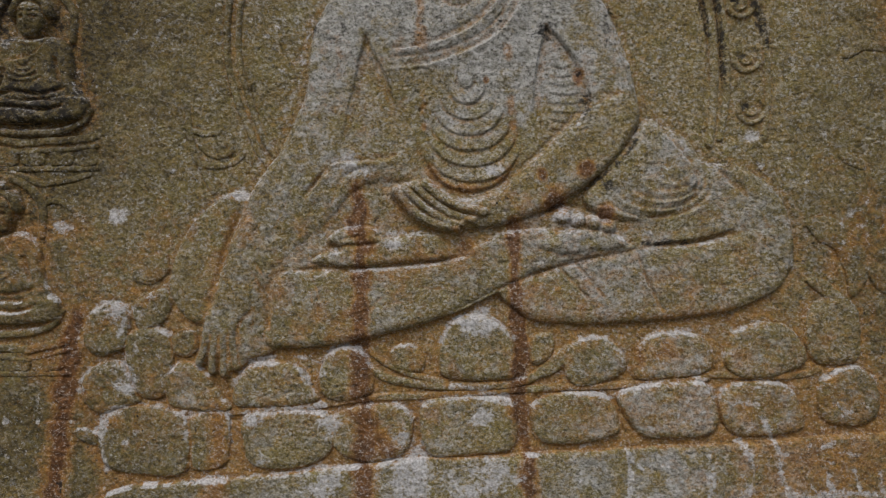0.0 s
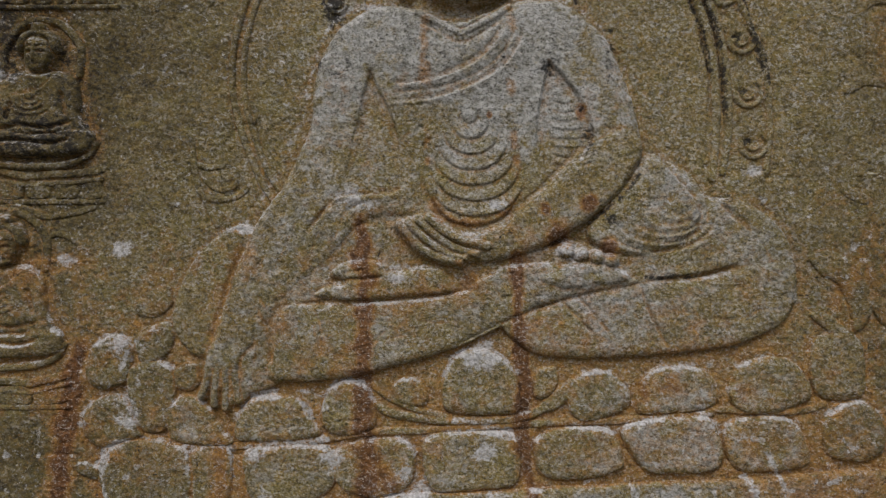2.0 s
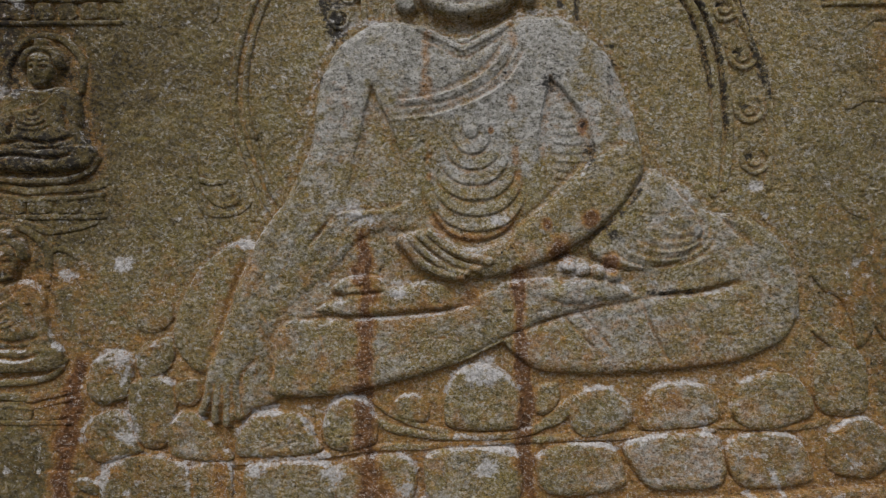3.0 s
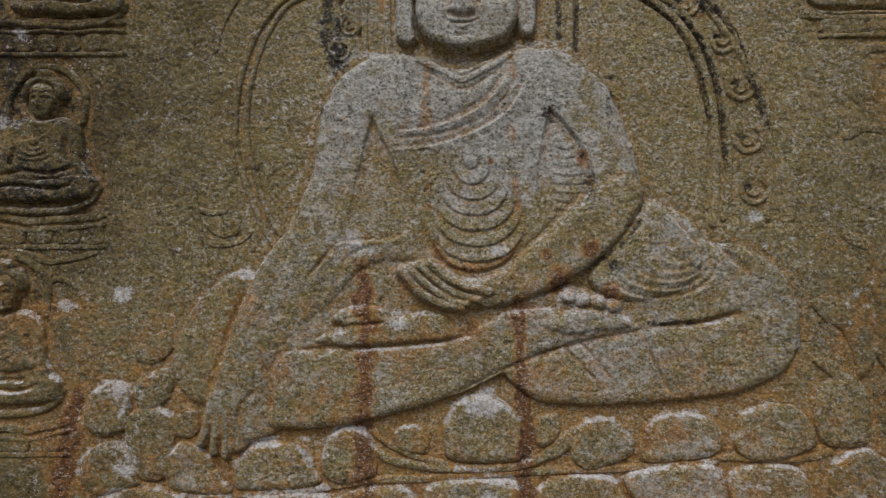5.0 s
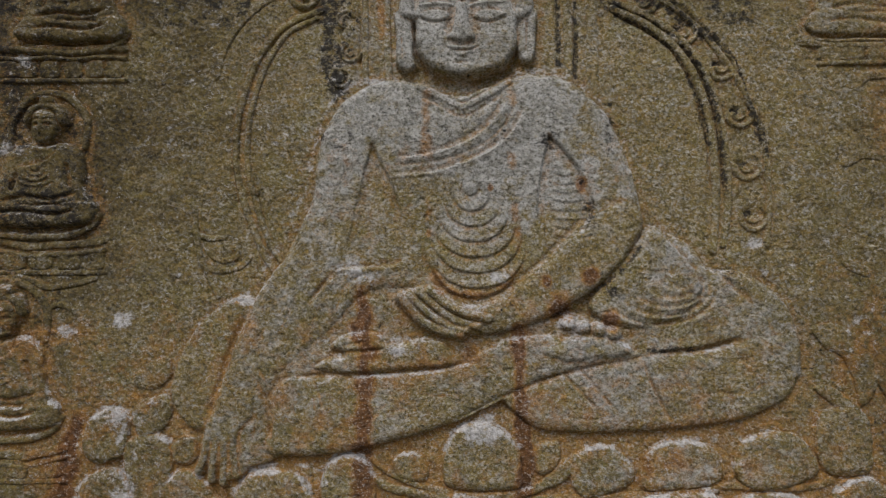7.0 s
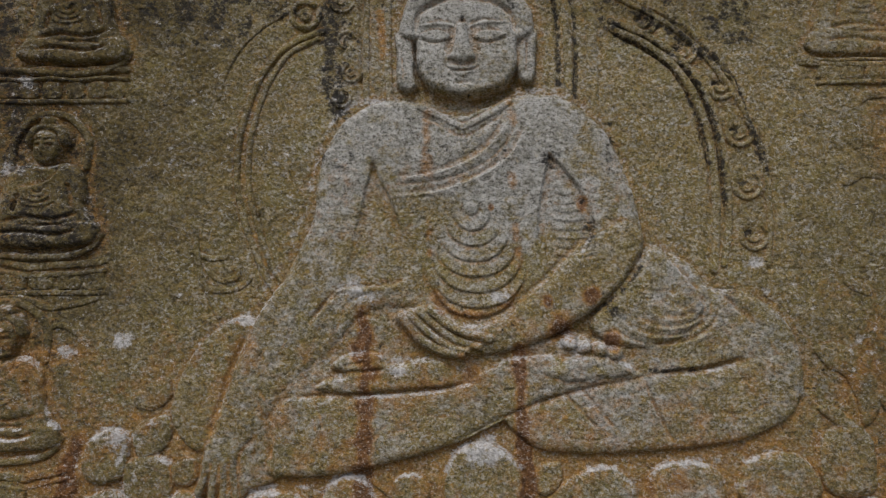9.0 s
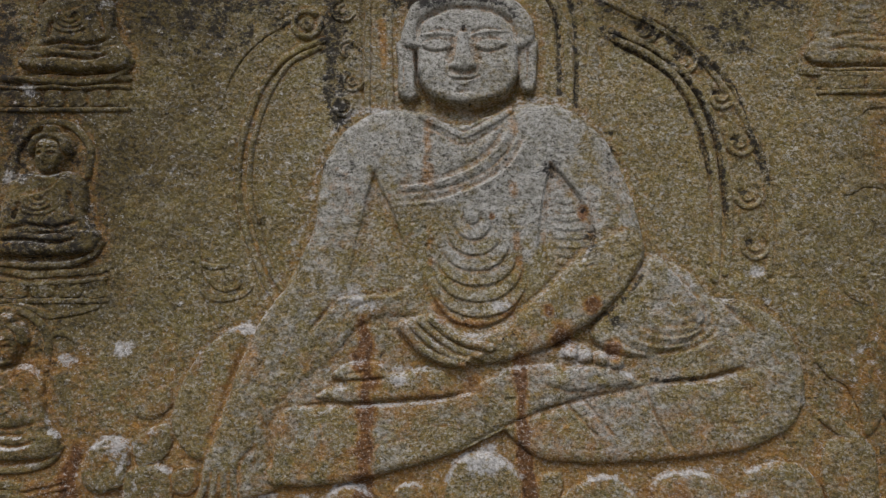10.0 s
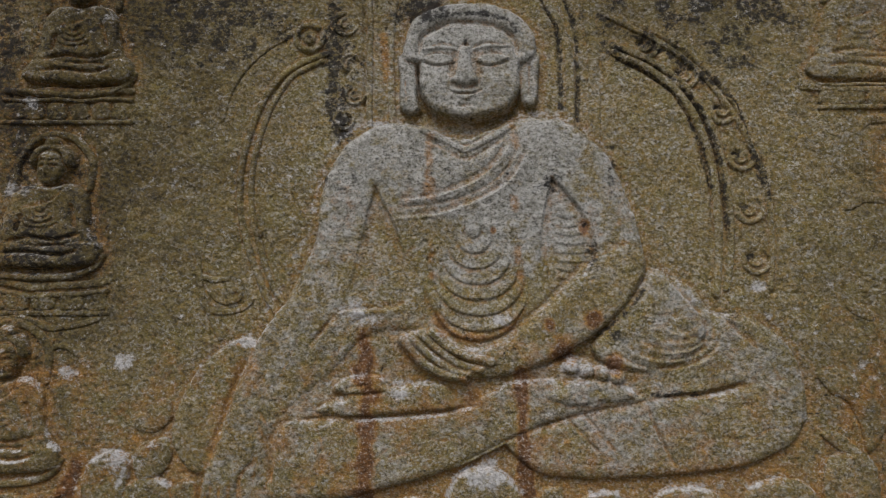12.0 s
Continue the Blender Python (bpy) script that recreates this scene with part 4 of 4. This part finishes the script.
black = np.maximum(black, 0.30 * patch((0.022, 2.255), 0.5, 0.3, 1.5))
for at, size in (((0.521, 1.996), 0.032), ((0.493, 2.109), 0.010), ((0.585, 1.723), 0.04), ((0.368, 2.255), 0.038)):
    black = np.maximum(black, 0.75 * patch(at, size, 1.3 * size, 1.3))
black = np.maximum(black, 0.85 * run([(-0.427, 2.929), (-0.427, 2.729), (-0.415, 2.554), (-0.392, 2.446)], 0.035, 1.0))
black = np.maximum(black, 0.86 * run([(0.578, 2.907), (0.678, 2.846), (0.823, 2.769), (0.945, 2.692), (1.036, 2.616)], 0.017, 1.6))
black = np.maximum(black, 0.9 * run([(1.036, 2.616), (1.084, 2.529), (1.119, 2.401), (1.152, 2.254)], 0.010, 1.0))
black = np.maximum(black, 0.80 * patch((0.934, 2.934), 0.34, 0.21, 1.4) * np.clip(0.80 + 0.8 * FINE, 0.3, 1))
pale = np.maximum(pale, 0.55 * patch((0.90, 2.95), 0.20, 0.10, 1.6) * np.clip(0.3 + 1.5 * FINE, 0, 1))
# shade of the gap between hair and forehead, painted black
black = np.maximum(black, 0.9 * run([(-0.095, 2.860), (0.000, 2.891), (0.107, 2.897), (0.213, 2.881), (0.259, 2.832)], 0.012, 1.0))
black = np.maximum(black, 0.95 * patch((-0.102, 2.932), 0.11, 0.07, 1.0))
black = np.maximum(black, 1.0 * patch((0.069, 2.789), 0.012, 0.012, 0.1))
black = np.maximum(black, 0.55 * patch((1.100, 2.878), 0.14, 0.16, 1.5))
black = np.maximum(black, 0.75 * patch((-0.856, 2.908), 0.30, 0.16, 1.5))
black = np.maximum(black, 0.6 * patch((-0.064, 2.938), 0.12, 0.06, 1.0))
black = np.maximum(black, 0.75 * patch((-1.464, 2.046), 0.22, 0.14, 1.2))
black = np.maximum(black, 0.50 * patch((-1.411, 2.821), 0.26, 0.24, 1.2))
# shade painted into the small figures' recesses, left side only
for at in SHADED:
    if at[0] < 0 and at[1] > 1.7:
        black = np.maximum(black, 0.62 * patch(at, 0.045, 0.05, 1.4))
black = np.maximum(black, 0.45 * patch((-1.450, 2.298), 0.15, 0.16, 1.2))
black = np.maximum(black, 0.42 * np.clip((-0.35 - GU) / 0.9, 0, 1) * np.clip(0.8 + 0.6 * WIDE, 0, 1) * np.clip((GV - 0.4) / 1.6, 0, 1))
black = np.maximum(black, 0.45 * np.clip((GV - 2.35) / 0.5, 0, 1) * np.clip((-0.25 - GU) / 0.4, 0, 1) * np.clip(0.9 + 0.5 * WIDE, 0, 1))
black = np.maximum(black, 0.22 * np.clip((GU - 1.15) / 0.4, 0, 1) * np.clip(0.8 + 0.6 * WIDE, 0, 1))
black = np.maximum(black, 0.5 * run([(0.967, 1.784), (1.108, 1.804), (1.163, 1.705)], 0.03, 1.3))
# halo grooves, elbow underside and leg crease: black stain plus painted recess shade
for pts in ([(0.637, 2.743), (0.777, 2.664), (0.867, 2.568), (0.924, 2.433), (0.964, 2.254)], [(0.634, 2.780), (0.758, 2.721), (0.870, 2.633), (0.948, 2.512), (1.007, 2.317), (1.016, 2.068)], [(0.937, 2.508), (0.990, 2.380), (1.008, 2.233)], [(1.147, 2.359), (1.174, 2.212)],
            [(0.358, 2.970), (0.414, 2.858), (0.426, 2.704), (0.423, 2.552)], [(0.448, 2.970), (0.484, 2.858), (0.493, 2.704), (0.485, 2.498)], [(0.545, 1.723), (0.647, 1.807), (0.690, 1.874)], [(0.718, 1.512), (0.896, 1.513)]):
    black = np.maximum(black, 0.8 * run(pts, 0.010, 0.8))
# dark of the drilled eyes and scroll hollows, painted black
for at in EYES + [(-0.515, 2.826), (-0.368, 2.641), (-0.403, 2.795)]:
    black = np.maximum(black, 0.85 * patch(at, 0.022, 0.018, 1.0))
lowest = np.clip((2.05 - GV) / 0.5, 0, 1)
rust = np.maximum(rust, lowest * (0.19 + 0.32 * vnoise(GU, GV, 0.11, 230) + 0.25 * FINE) * (GV > 0.86))
BODY = blur(((TOP > 0.012) & (GU > -0.95) & (GU < 1.36) & (GV > 1.15)).astype(float), 2)
SPOT = np.clip((vnoise(GU, GV, 0.018, 215) - 0.25) / 0.3, 0, 1)
for at, ru, rv in (((-0.383, 2.298), 0.09, 0.13), ((-0.457, 2.840), 0.05, 0.15), ((-0.833, 2.886), 0.30, 0.10), ((-0.358, 2.685), 0.06, 0.16), ((0.601, 2.318), 0.04, 0.1)):
    black = np.maximum(black, 0.8 * SPOT * patch(at, ru, rv, 0.8))
for at in ((0.415, 1.606), (0.467, 1.595)):
    pale = np.maximum(pale, 0.95 * patch(at, 0.028, 0.022, 0.8))
# dark of small scattered pits, put into the colour as black specks
black = np.maximum(black, 0.70 * np.clip((vnoise(GU, GV, 0.016, 210) - 0.70) / 0.2, 0, 1) * np.clip(0.2 + vnoise(GU, GV, 0.2, 220), 0, 1))
clean = 0.42 * blur(((TOP > 0.012) & (GU > -0.95)).astype(float), 3) * (0.8 + 0.6 * WIDE)
clean = np.maximum(clean, 1.1 * np.clip(1.25 - np.hypot((GU - 0.10) / 0.62, (GV - 2.45) / 0.75), 0, 1) * (0.75 + 0.5 * WIDE) * (0.42 + 0.58 * BODY))
clean = np.maximum(clean, 0.95 * BODY * np.clip((GV - 1.85) / 0.3, 0, 1) * (0.85 + 0.4 * WIDE))
LEDGE = -np.gradient(blur(CARVED, 1), STEP, axis=0)      # dust and lichen, plus painted top light, where the stone faces up
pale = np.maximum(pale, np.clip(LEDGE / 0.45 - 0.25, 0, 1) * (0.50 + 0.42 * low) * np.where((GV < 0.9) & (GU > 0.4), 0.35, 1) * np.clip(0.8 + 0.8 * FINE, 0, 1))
pale = np.maximum(pale, 0.55 * np.clip((vnoise(GU, GV, 0.030, 200) - 0.50) / 0.3, 0, 1) * np.clip(0.45 + 0.9 * WIDE, 0, 1))
# film thickens towards left, top and right, and over the left figures
film = np.clip((-0.40 - GU) / 0.9, 0, 1) * (0.52 + 0.38 * np.clip((GV - 1.4) / 1.2, 0, 1))
film = np.maximum(film, 0.45 * np.clip((GV - 2.55) / 0.4, 0, 1))
film = np.maximum(film, 0.32 * np.clip((GU - 1.0) / 0.5, 0, 1))
film = np.maximum(film, 0.85 * np.clip((-1.10 - GU) / 0.30, 0, 1) * np.clip((GV - 1.75) / 0.5, 0, 1))
film = np.maximum(film, 0.5 * np.clip((GU - 1.25) / 0.3, 0, 1))
for at, ru, rv in (((-1.46, 2.16), 0.22, 0.30), ((-1.40, 2.80), 0.24, 0.22), ((-1.40, 2.56), 0.26, 0.08)):
    film = np.maximum(film, 0.95 * patch(at, ru, rv, 0.8))
film = np.clip(film * (0.9 + 0.5 * WIDE), 0, 0.9) * np.clip(np.hypot((GU - 0.1) / 0.36, (GV - 2.66) / 0.40) - 0.6, 0, 1)
UPPER = np.clip(1.6 - np.hypot((GU - 0.08) / 0.42, (GV - 2.62) / 0.36), 0, 1)
clean = clean * (UPPER + (1 - UPPER) * np.clip(0.86 + 0.75 * FINE + 0.35 * vnoise(GU, GV, 0.12, 240), 0.15, 1.25))
for at, ru, rv in (((-0.276, 1.660), 0.16, 0.16), ((-0.154, 1.720), 0.2, 0.1), ((0.248, 1.415), 0.16, 0.1), ((-0.439, 1.418), 0.2, 0.1), ((-0.409, 2.067), 0.12, 0.2), ((-0.203, 2.047), 0.12, 0.2), ((0.605, 2.109), 0.1, 0.25), ((0.853, 1.573), 0.2, 0.25), ((0.411, 1.717), 0.2, 0.08)):
    rust = np.maximum(rust, 0.33 * patch(at, ru, rv, 1.6) * np.clip(0.55 + 1.3 * FINE, 0, 1))
# real stains together with the painted shade and rim light
STAIN_SHADE = np.stack([np.clip(a, 0, 1) for a in (rust, pale, black, clean)], -1)


# ---- stone ----
def stone_material():
    m = bpy.data.materials.new("weathered_granite")
    m.use_nodes = True
    t = m.node_tree
    out = t.nodes["Principled BSDF"]

    def node(kind, **values):
        n = t.nodes.new(kind)
        for k, v in values.items():
            n.inputs[k.replace("_", " ")].default_value = v
        return n

    def wire(a, b):
        t.links.new(a, b)

    def noise_at(scale, detail=4.0, rough=0.6):
        n = node("ShaderNodeTexNoise", Scale=scale, Detail=detail, Roughness=rough)
        wire(along.outputs["Vector"], n.inputs["Vector"])
        return n.outputs["Fac"]

    def ramp(fac, low, high):
        n = node("ShaderNodeMapRange")
        n.inputs["From Min"].default_value, n.inputs["From Max"].default_value = low, high
        wire(fac, n.inputs["Value"])
        return n.outputs["Result"]

    def mix(fac, a, b):
        n = t.nodes.new("ShaderNodeMix")
        n.data_type = "RGBA"
        for value, slot in ((fac, 0), (a, 6), (b, 7)):
            if isinstance(value, (int, float)):
                n.inputs[slot].default_value = value
            elif isinstance(value, tuple):
                n.inputs[slot].default_value = (*value, 1)
            else:
                wire(value, n.inputs[slot])
        return n.outputs[2]

    def sums(op, a, b):
        n = t.nodes.new("ShaderNodeMath")
        n.operation = op
        n.use_clamp = True
        for value, slot in ((a, 0), (b, 1)):
            if isinstance(value, (int, float)):
                n.inputs[slot].default_value = value
            else:
                wire(value, n.inputs[slot])
        return n.outputs[0]

    where = t.nodes.new("ShaderNodeTexCoord")
    along = node("ShaderNodeMapping", Rotation=(0, radians(14), 0), Scale=(0.86, 1.0, 1.12))
    wire(where.outputs["Object"], along.inputs["Vector"])
    stain = t.nodes.new("ShaderNodeAttribute")
    stain.attribute_name = "stain"
    split = t.nodes.new("ShaderNodeSeparateColor")
    wire(stain.outputs["Color"], split.inputs[0])
    r, p, b = split.outputs
    g = stain.outputs["Alpha"]
    grain, coarse, broad = noise_at(115, 4, 0.72), noise_at(38, 4), noise_at(4.5, 5)
    fine = noise_at(330, 2, 0.7)
    def ragged(amount, scale, low, high, spread=2.6):
        """A stain whose edge breaks up along the grain."""
        n = t.nodes.new("ShaderNodeMath")
        n.operation = "MULTIPLY_ADD"
        wire(noise_at(scale, 7, 0.8), n.inputs[0])
        n.inputs[1].default_value = spread
        wire(amount, n.inputs[2])
        return ramp(n.outputs[0], 0.5 * spread + low, 0.5 * spread + high)

    # ochre crust over grey stone
    ochre = mix(ramp(broad, 0.36, 0.64), (0.255, 0.190, 0.058), (0.195, 0.160, 0.064))
    ochre = mix(ramp(coarse, 0.45, 0.62), ochre, (0.31, 0.210, 0.056))
    ochre = mix(sums("MULTIPLY", ramp(noise_at(70, 3, 0.7), 0.50, 0.64), 0.6), ochre, (0.33, 0.30, 0.22))
    ochre = mix(sums("MULTIPLY", ramp(noise_at(11, 5, 0.65), 0.48, 0.62), 0.55), ochre, (0.23, 0.195, 0.050))
    ochre = mix(sums("MULTIPLY", ramp(noise_at(30, 5, 0.7), 0.50, 0.36), 0.6), ochre, (0.085, 0.070, 0.028))
    grey = mix(ramp(coarse, 0.38, 0.62), (0.29, 0.290, 0.258), (0.50, 0.50, 0.480))
    col = mix(ragged(g, 26, 0.20, 0.70, 2.6), ochre, grey)
    # salt and pepper of the grains
    col = mix(sums("MULTIPLY", ramp(grain, 0.54, 0.63), 0.52), col, (0.58, 0.56, 0.52))
    col = mix(sums("MULTIPLY", ramp(grain, 0.47, 0.37), 0.85), col, (0.050, 0.043, 0.026))
    col = mix(sums("MULTIPLY", ramp(fine, 0.58, 0.66), 0.42), col, (0.64, 0.63, 0.60))
    col = mix(sums("MULTIPLY", ramp(fine, 0.44, 0.36), 0.65), col, (0.06, 0.05, 0.033))
    # single crystals, pale felspar and dark mica
    warp = node("ShaderNodeTexNoise", Scale=160.0, Detail=2.0)
    wire(along.outputs["Vector"], warp.inputs["Vector"])
    moved = t.nodes.new("ShaderNodeMixRGB")
    moved.inputs[0].default_value = 0.010
    wire(along.outputs["Vector"], moved.inputs[1])
    wire(warp.outputs["Color"], moved.inputs[2])
    cell = node("ShaderNodeTexVoronoi", Scale=125.0)
    wire(moved.outputs[0], cell.inputs["Vector"])
    chance = t.nodes.new("ShaderNodeSeparateColor")
    wire(cell.outputs["Color"], chance.inputs[0])
    patchy = ramp(noise_at(9, 4, 0.65), 0.36, 0.62)
    col = mix(sums("MULTIPLY", sums("MULTIPLY", ramp(chance.outputs[0], 0.80, 0.86), patchy), 0.52), col, (0.58, 0.57, 0.54))
    col = mix(sums("MULTIPLY", ramp(chance.outputs[1], 0.15, 0.10), 0.35), col, (0.055, 0.047, 0.030))
    # dark olive-brown film
    thin = t.nodes.new("ShaderNodeAttribute")
    thin.attribute_name = "film"
    film_tone = mix(ramp(noise_at(60, 4, 0.7), 0.42, 0.60), (0.030, 0.023, 0.011), (0.112, 0.082, 0.024))
    col = mix(sums("MULTIPLY", ragged(thin.outputs["Fac"], 20, 0.0, 0.9, 1.8), 0.85), col, film_tone)
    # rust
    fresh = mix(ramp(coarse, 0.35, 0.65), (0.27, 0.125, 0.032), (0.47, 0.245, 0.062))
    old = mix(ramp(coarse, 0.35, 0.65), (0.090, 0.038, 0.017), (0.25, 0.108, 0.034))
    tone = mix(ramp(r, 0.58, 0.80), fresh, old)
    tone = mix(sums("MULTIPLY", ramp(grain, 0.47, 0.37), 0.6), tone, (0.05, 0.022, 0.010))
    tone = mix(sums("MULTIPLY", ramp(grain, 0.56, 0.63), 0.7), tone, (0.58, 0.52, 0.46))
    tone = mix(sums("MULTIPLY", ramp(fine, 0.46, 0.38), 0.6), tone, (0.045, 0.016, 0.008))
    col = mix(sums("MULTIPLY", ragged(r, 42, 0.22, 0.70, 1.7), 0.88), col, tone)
    # pale lichen with painted rim light, black growth with painted recess shade
    pale_tint = mix(ramp(grain, 0.42, 0.58), (0.36, 0.36, 0.355), (0.66, 0.66, 0.68))
    col = mix(sums("MULTIPLY", ragged(p, 52, 0.45, 0.75, 2.6), 0.85), col, pale_tint)
    scatter = ramp(noise_at(70, 5, 0.8), 0.575, 0.64)
    scatter = sums("MULTIPLY", scatter, ramp(noise_at(7, 4, 0.6), 0.38, 0.60))
    col = mix(sums("MULTIPLY", scatter, 0.62), col, (0.62, 0.63, 0.66))
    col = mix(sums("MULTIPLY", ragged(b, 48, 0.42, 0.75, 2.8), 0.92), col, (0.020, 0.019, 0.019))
    wire(col, out.inputs["Base Color"])
    out.inputs["Roughness"].default_value = 0.92
    out.inputs["Specular IOR Level"].default_value = 0.25
    bump = node("ShaderNodeBump", Strength=0.9, Distance=0.006)
    wire(mix(0.45, grain, fine), bump.inputs["Height"])
    wire(bump.outputs[0], out.inputs["Normal"])
    return m


STONE = stone_material()


def net(mesh, sl, height, keep):
    """Fills a mesh with the net's cells in that patch, where keep (by point) holds for any corner."""
    u, v = GU[sl], GV[sl]
    rows, cols = u.shape
    cell = keep[:-1, :-1] | keep[1:, :-1] | keep[:-1, 1:] | keep[1:, 1:]
    used = np.zeros(u.shape, bool)
    for a in (slice(0, -1), slice(1, None)):
        for c in (slice(0, -1), slice(1, None)):
            used[a, c] |= cell
    number = np.cumsum(used.ravel()).reshape(used.shape) - 1
    at = np.stack([u, FACE - height, v], -1)[used]
    j, i = np.nonzero(cell)
    quads = np.stack([number[j, i], number[j, i + 1], number[j + 1, i + 1], number[j + 1, i]], -1)
    mesh.vertices.add(len(at))
    mesh.vertices.foreach_set("co", at.astype(np.float32).ravel())
    mesh.loops.add(quads.size)
    mesh.loops.foreach_set("vertex_index", quads.astype(np.int32).ravel())
    mesh.polygons.add(len(quads))
    mesh.polygons.foreach_set("loop_start", np.arange(0, quads.size, 4, dtype=np.int32))
    mesh.update(calc_edges=True)
    mesh.shade_smooth()
    layer = mesh.attributes.new("stain", "FLOAT_COLOR", "POINT")
    layer.data.foreach_set("color", STAIN_SHADE[sl][used].astype(np.float32).ravel())
    layer = mesh.attributes.new("film", "FLOAT", "POINT")
    layer.data.foreach_set("value", film[sl][used].astype(np.float32))
    mesh.materials.append(STONE)


# ---- the rock face ----
MOAT = 0.008 * blur((TOP > 0).astype(float), 12)
wall = Relief((U0, V0), (U1, V1))
wall.H = np.zeros(GU.shape)

for pts in ([(0.637, 2.743), (0.777, 2.664), (0.867, 2.568), (0.924, 2.433), (0.964, 2.254), (0.964, 2.068)], [(0.634, 2.780), (0.758, 2.716), (0.869, 2.629), (0.948, 2.508), (1.003, 2.317), (1.012, 2.068)], [(1.147, 2.359), (1.174, 2.212), (1.176, 2.027)],
            [(0.358, 2.970), (0.414, 2.858), (0.426, 2.704), (0.423, 2.552)], [(0.448, 2.970), (0.484, 2.858), (0.493, 2.704), (0.485, 2.498)], [(0.668, 2.879), (0.824, 2.808), (0.946, 2.707), (1.044, 2.572)], 
            [(-0.310, 2.973), (-0.305, 2.750), (-0.303, 2.532)], [(-0.148, 2.750), (-0.155, 2.640), (-0.146, 2.521)]):
    wall.groove(pts, 0.012, 0.008)
for pts in ([(-0.444, 2.745), (-0.539, 2.708), (-0.622, 2.642), (-0.673, 2.566), (-0.710, 2.426), (-0.725, 2.256)], [(-0.486, 2.712), (-0.570, 2.675), (-0.621, 2.620)], [(-0.575, 2.874), (-0.679, 2.779), (-0.761, 2.686), (-0.800, 2.588)], [(-0.751, 2.405), (-0.756, 2.235), (-0.743, 2.067), (-0.692, 1.903)], [(-0.694, 2.256), (-0.673, 2.067), (-0.610, 1.903), (-0.568, 1.842)]):
    wall.groove(pts, 0.004, 0.010)
for at in EYES:
    wall.swell(at, 0.020, 0.016, -0.012)
wall.groove([(-0.117, 2.838), (-0.122, 2.706), (-0.109, 2.575), (-0.041, 2.499), (0.084, 2.476), (0.210, 2.510), (0.273, 2.596), (0.279, 2.727)], 0.018, 0.026)
edge = np.minimum(np.minimum(GU - U0, U1 - GU), np.minimum(GV - V0, V1 - GV))
rock = tagged(new("wall_rock_face", bpy.data.meshes.new("wall_rock_face")), "weathered granite rock face, ochre lichen and rust streaks", "rock face", kind="structure")
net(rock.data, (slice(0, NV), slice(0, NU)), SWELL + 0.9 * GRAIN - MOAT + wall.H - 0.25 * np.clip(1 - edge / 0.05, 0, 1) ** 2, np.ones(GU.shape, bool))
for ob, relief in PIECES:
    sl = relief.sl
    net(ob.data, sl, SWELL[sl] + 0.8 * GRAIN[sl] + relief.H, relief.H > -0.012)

# ---- the rest of the cliff and the ground ----
def sheet(name, nx, ny, place, label, category, mat):
    bm = bmesh.new()
    net_ = [[bm.verts.new(place(i / nx, j / ny)) for i in range(nx + 1)] for j in range(ny + 1)]
    for j in range(ny):
        for i in range(nx):
            bm.faces.new((net_[j][i], net_[j][i + 1], net_[j + 1][i + 1], net_[j + 1][i])).smooth = True
    ob = tagged(new(name, bpy.data.meshes.new(name)), label, category, kind="structure")
    bm.to_mesh(ob.data)
    bm.free()
    ob.data.materials.append(mat)
    return ob


def cliff_point(a, b):
    x, z = -7 + 14 * a, -0.3 + 7.3 * b
    away = max(0, abs(x) - 1.8, z - 3.1, 0.5 - z)
    y = FACE + 0.13 - 0.10 * min(1, away / 0.3) + 0.12 * away * noise.noise((x * 0.8, z * 0.8, 3.0)) + 0.04 * noise.noise((x * 3, z * 3, 1.0))
    return x, y + 0.02 * away * away, z


cliff = sheet("wall_cliff", 140, 74, cliff_point, "grey and ochre granite cliff round the carving", "cliff", STONE)


thick = cliff.modifiers.new("thickness", "SOLIDIFY")
thick.thickness, thick.offset = 1.6, -1.0


def earth():
    m = bpy.data.materials.new("trodden_earth")
    m.use_nodes = True
    t = m.node_tree
    n = t.nodes.new("ShaderNodeTexNoise")
    n.inputs["Scale"].default_value, n.inputs["Detail"].default_value = 6, 8
    c = t.nodes.new("ShaderNodeValToRGB")
    c.color_ramp.elements[0].color, c.color_ramp.elements[1].color = (0.06, 0.05, 0.03, 1), (0.17, 0.14, 0.09, 1)
    w = t.nodes.new("ShaderNodeTexCoord")
    t.links.new(w.outputs["Object"], n.inputs["Vector"])
    t.links.new(n.outputs["Fac"], c.inputs["Fac"])
    t.links.new(c.outputs["Color"], t.nodes["Principled BSDF"].inputs["Base Color"])
    t.nodes["Principled BSDF"].inputs["Roughness"].default_value = 1.0
    return m


def ground_point(a, b):
    x, y = 700 * (2 * a - 1) ** 5, 700 * (2 * b - 1) ** 5
    return x, y, 0.05 * noise.noise((x * 0.7, y * 0.7, 0)) + 0.02 * noise.noise((x * 3, y * 3, 0))


sheet("ground", 80, 80, ground_point, "bare trodden earth in front of the rock", "ground", earth())
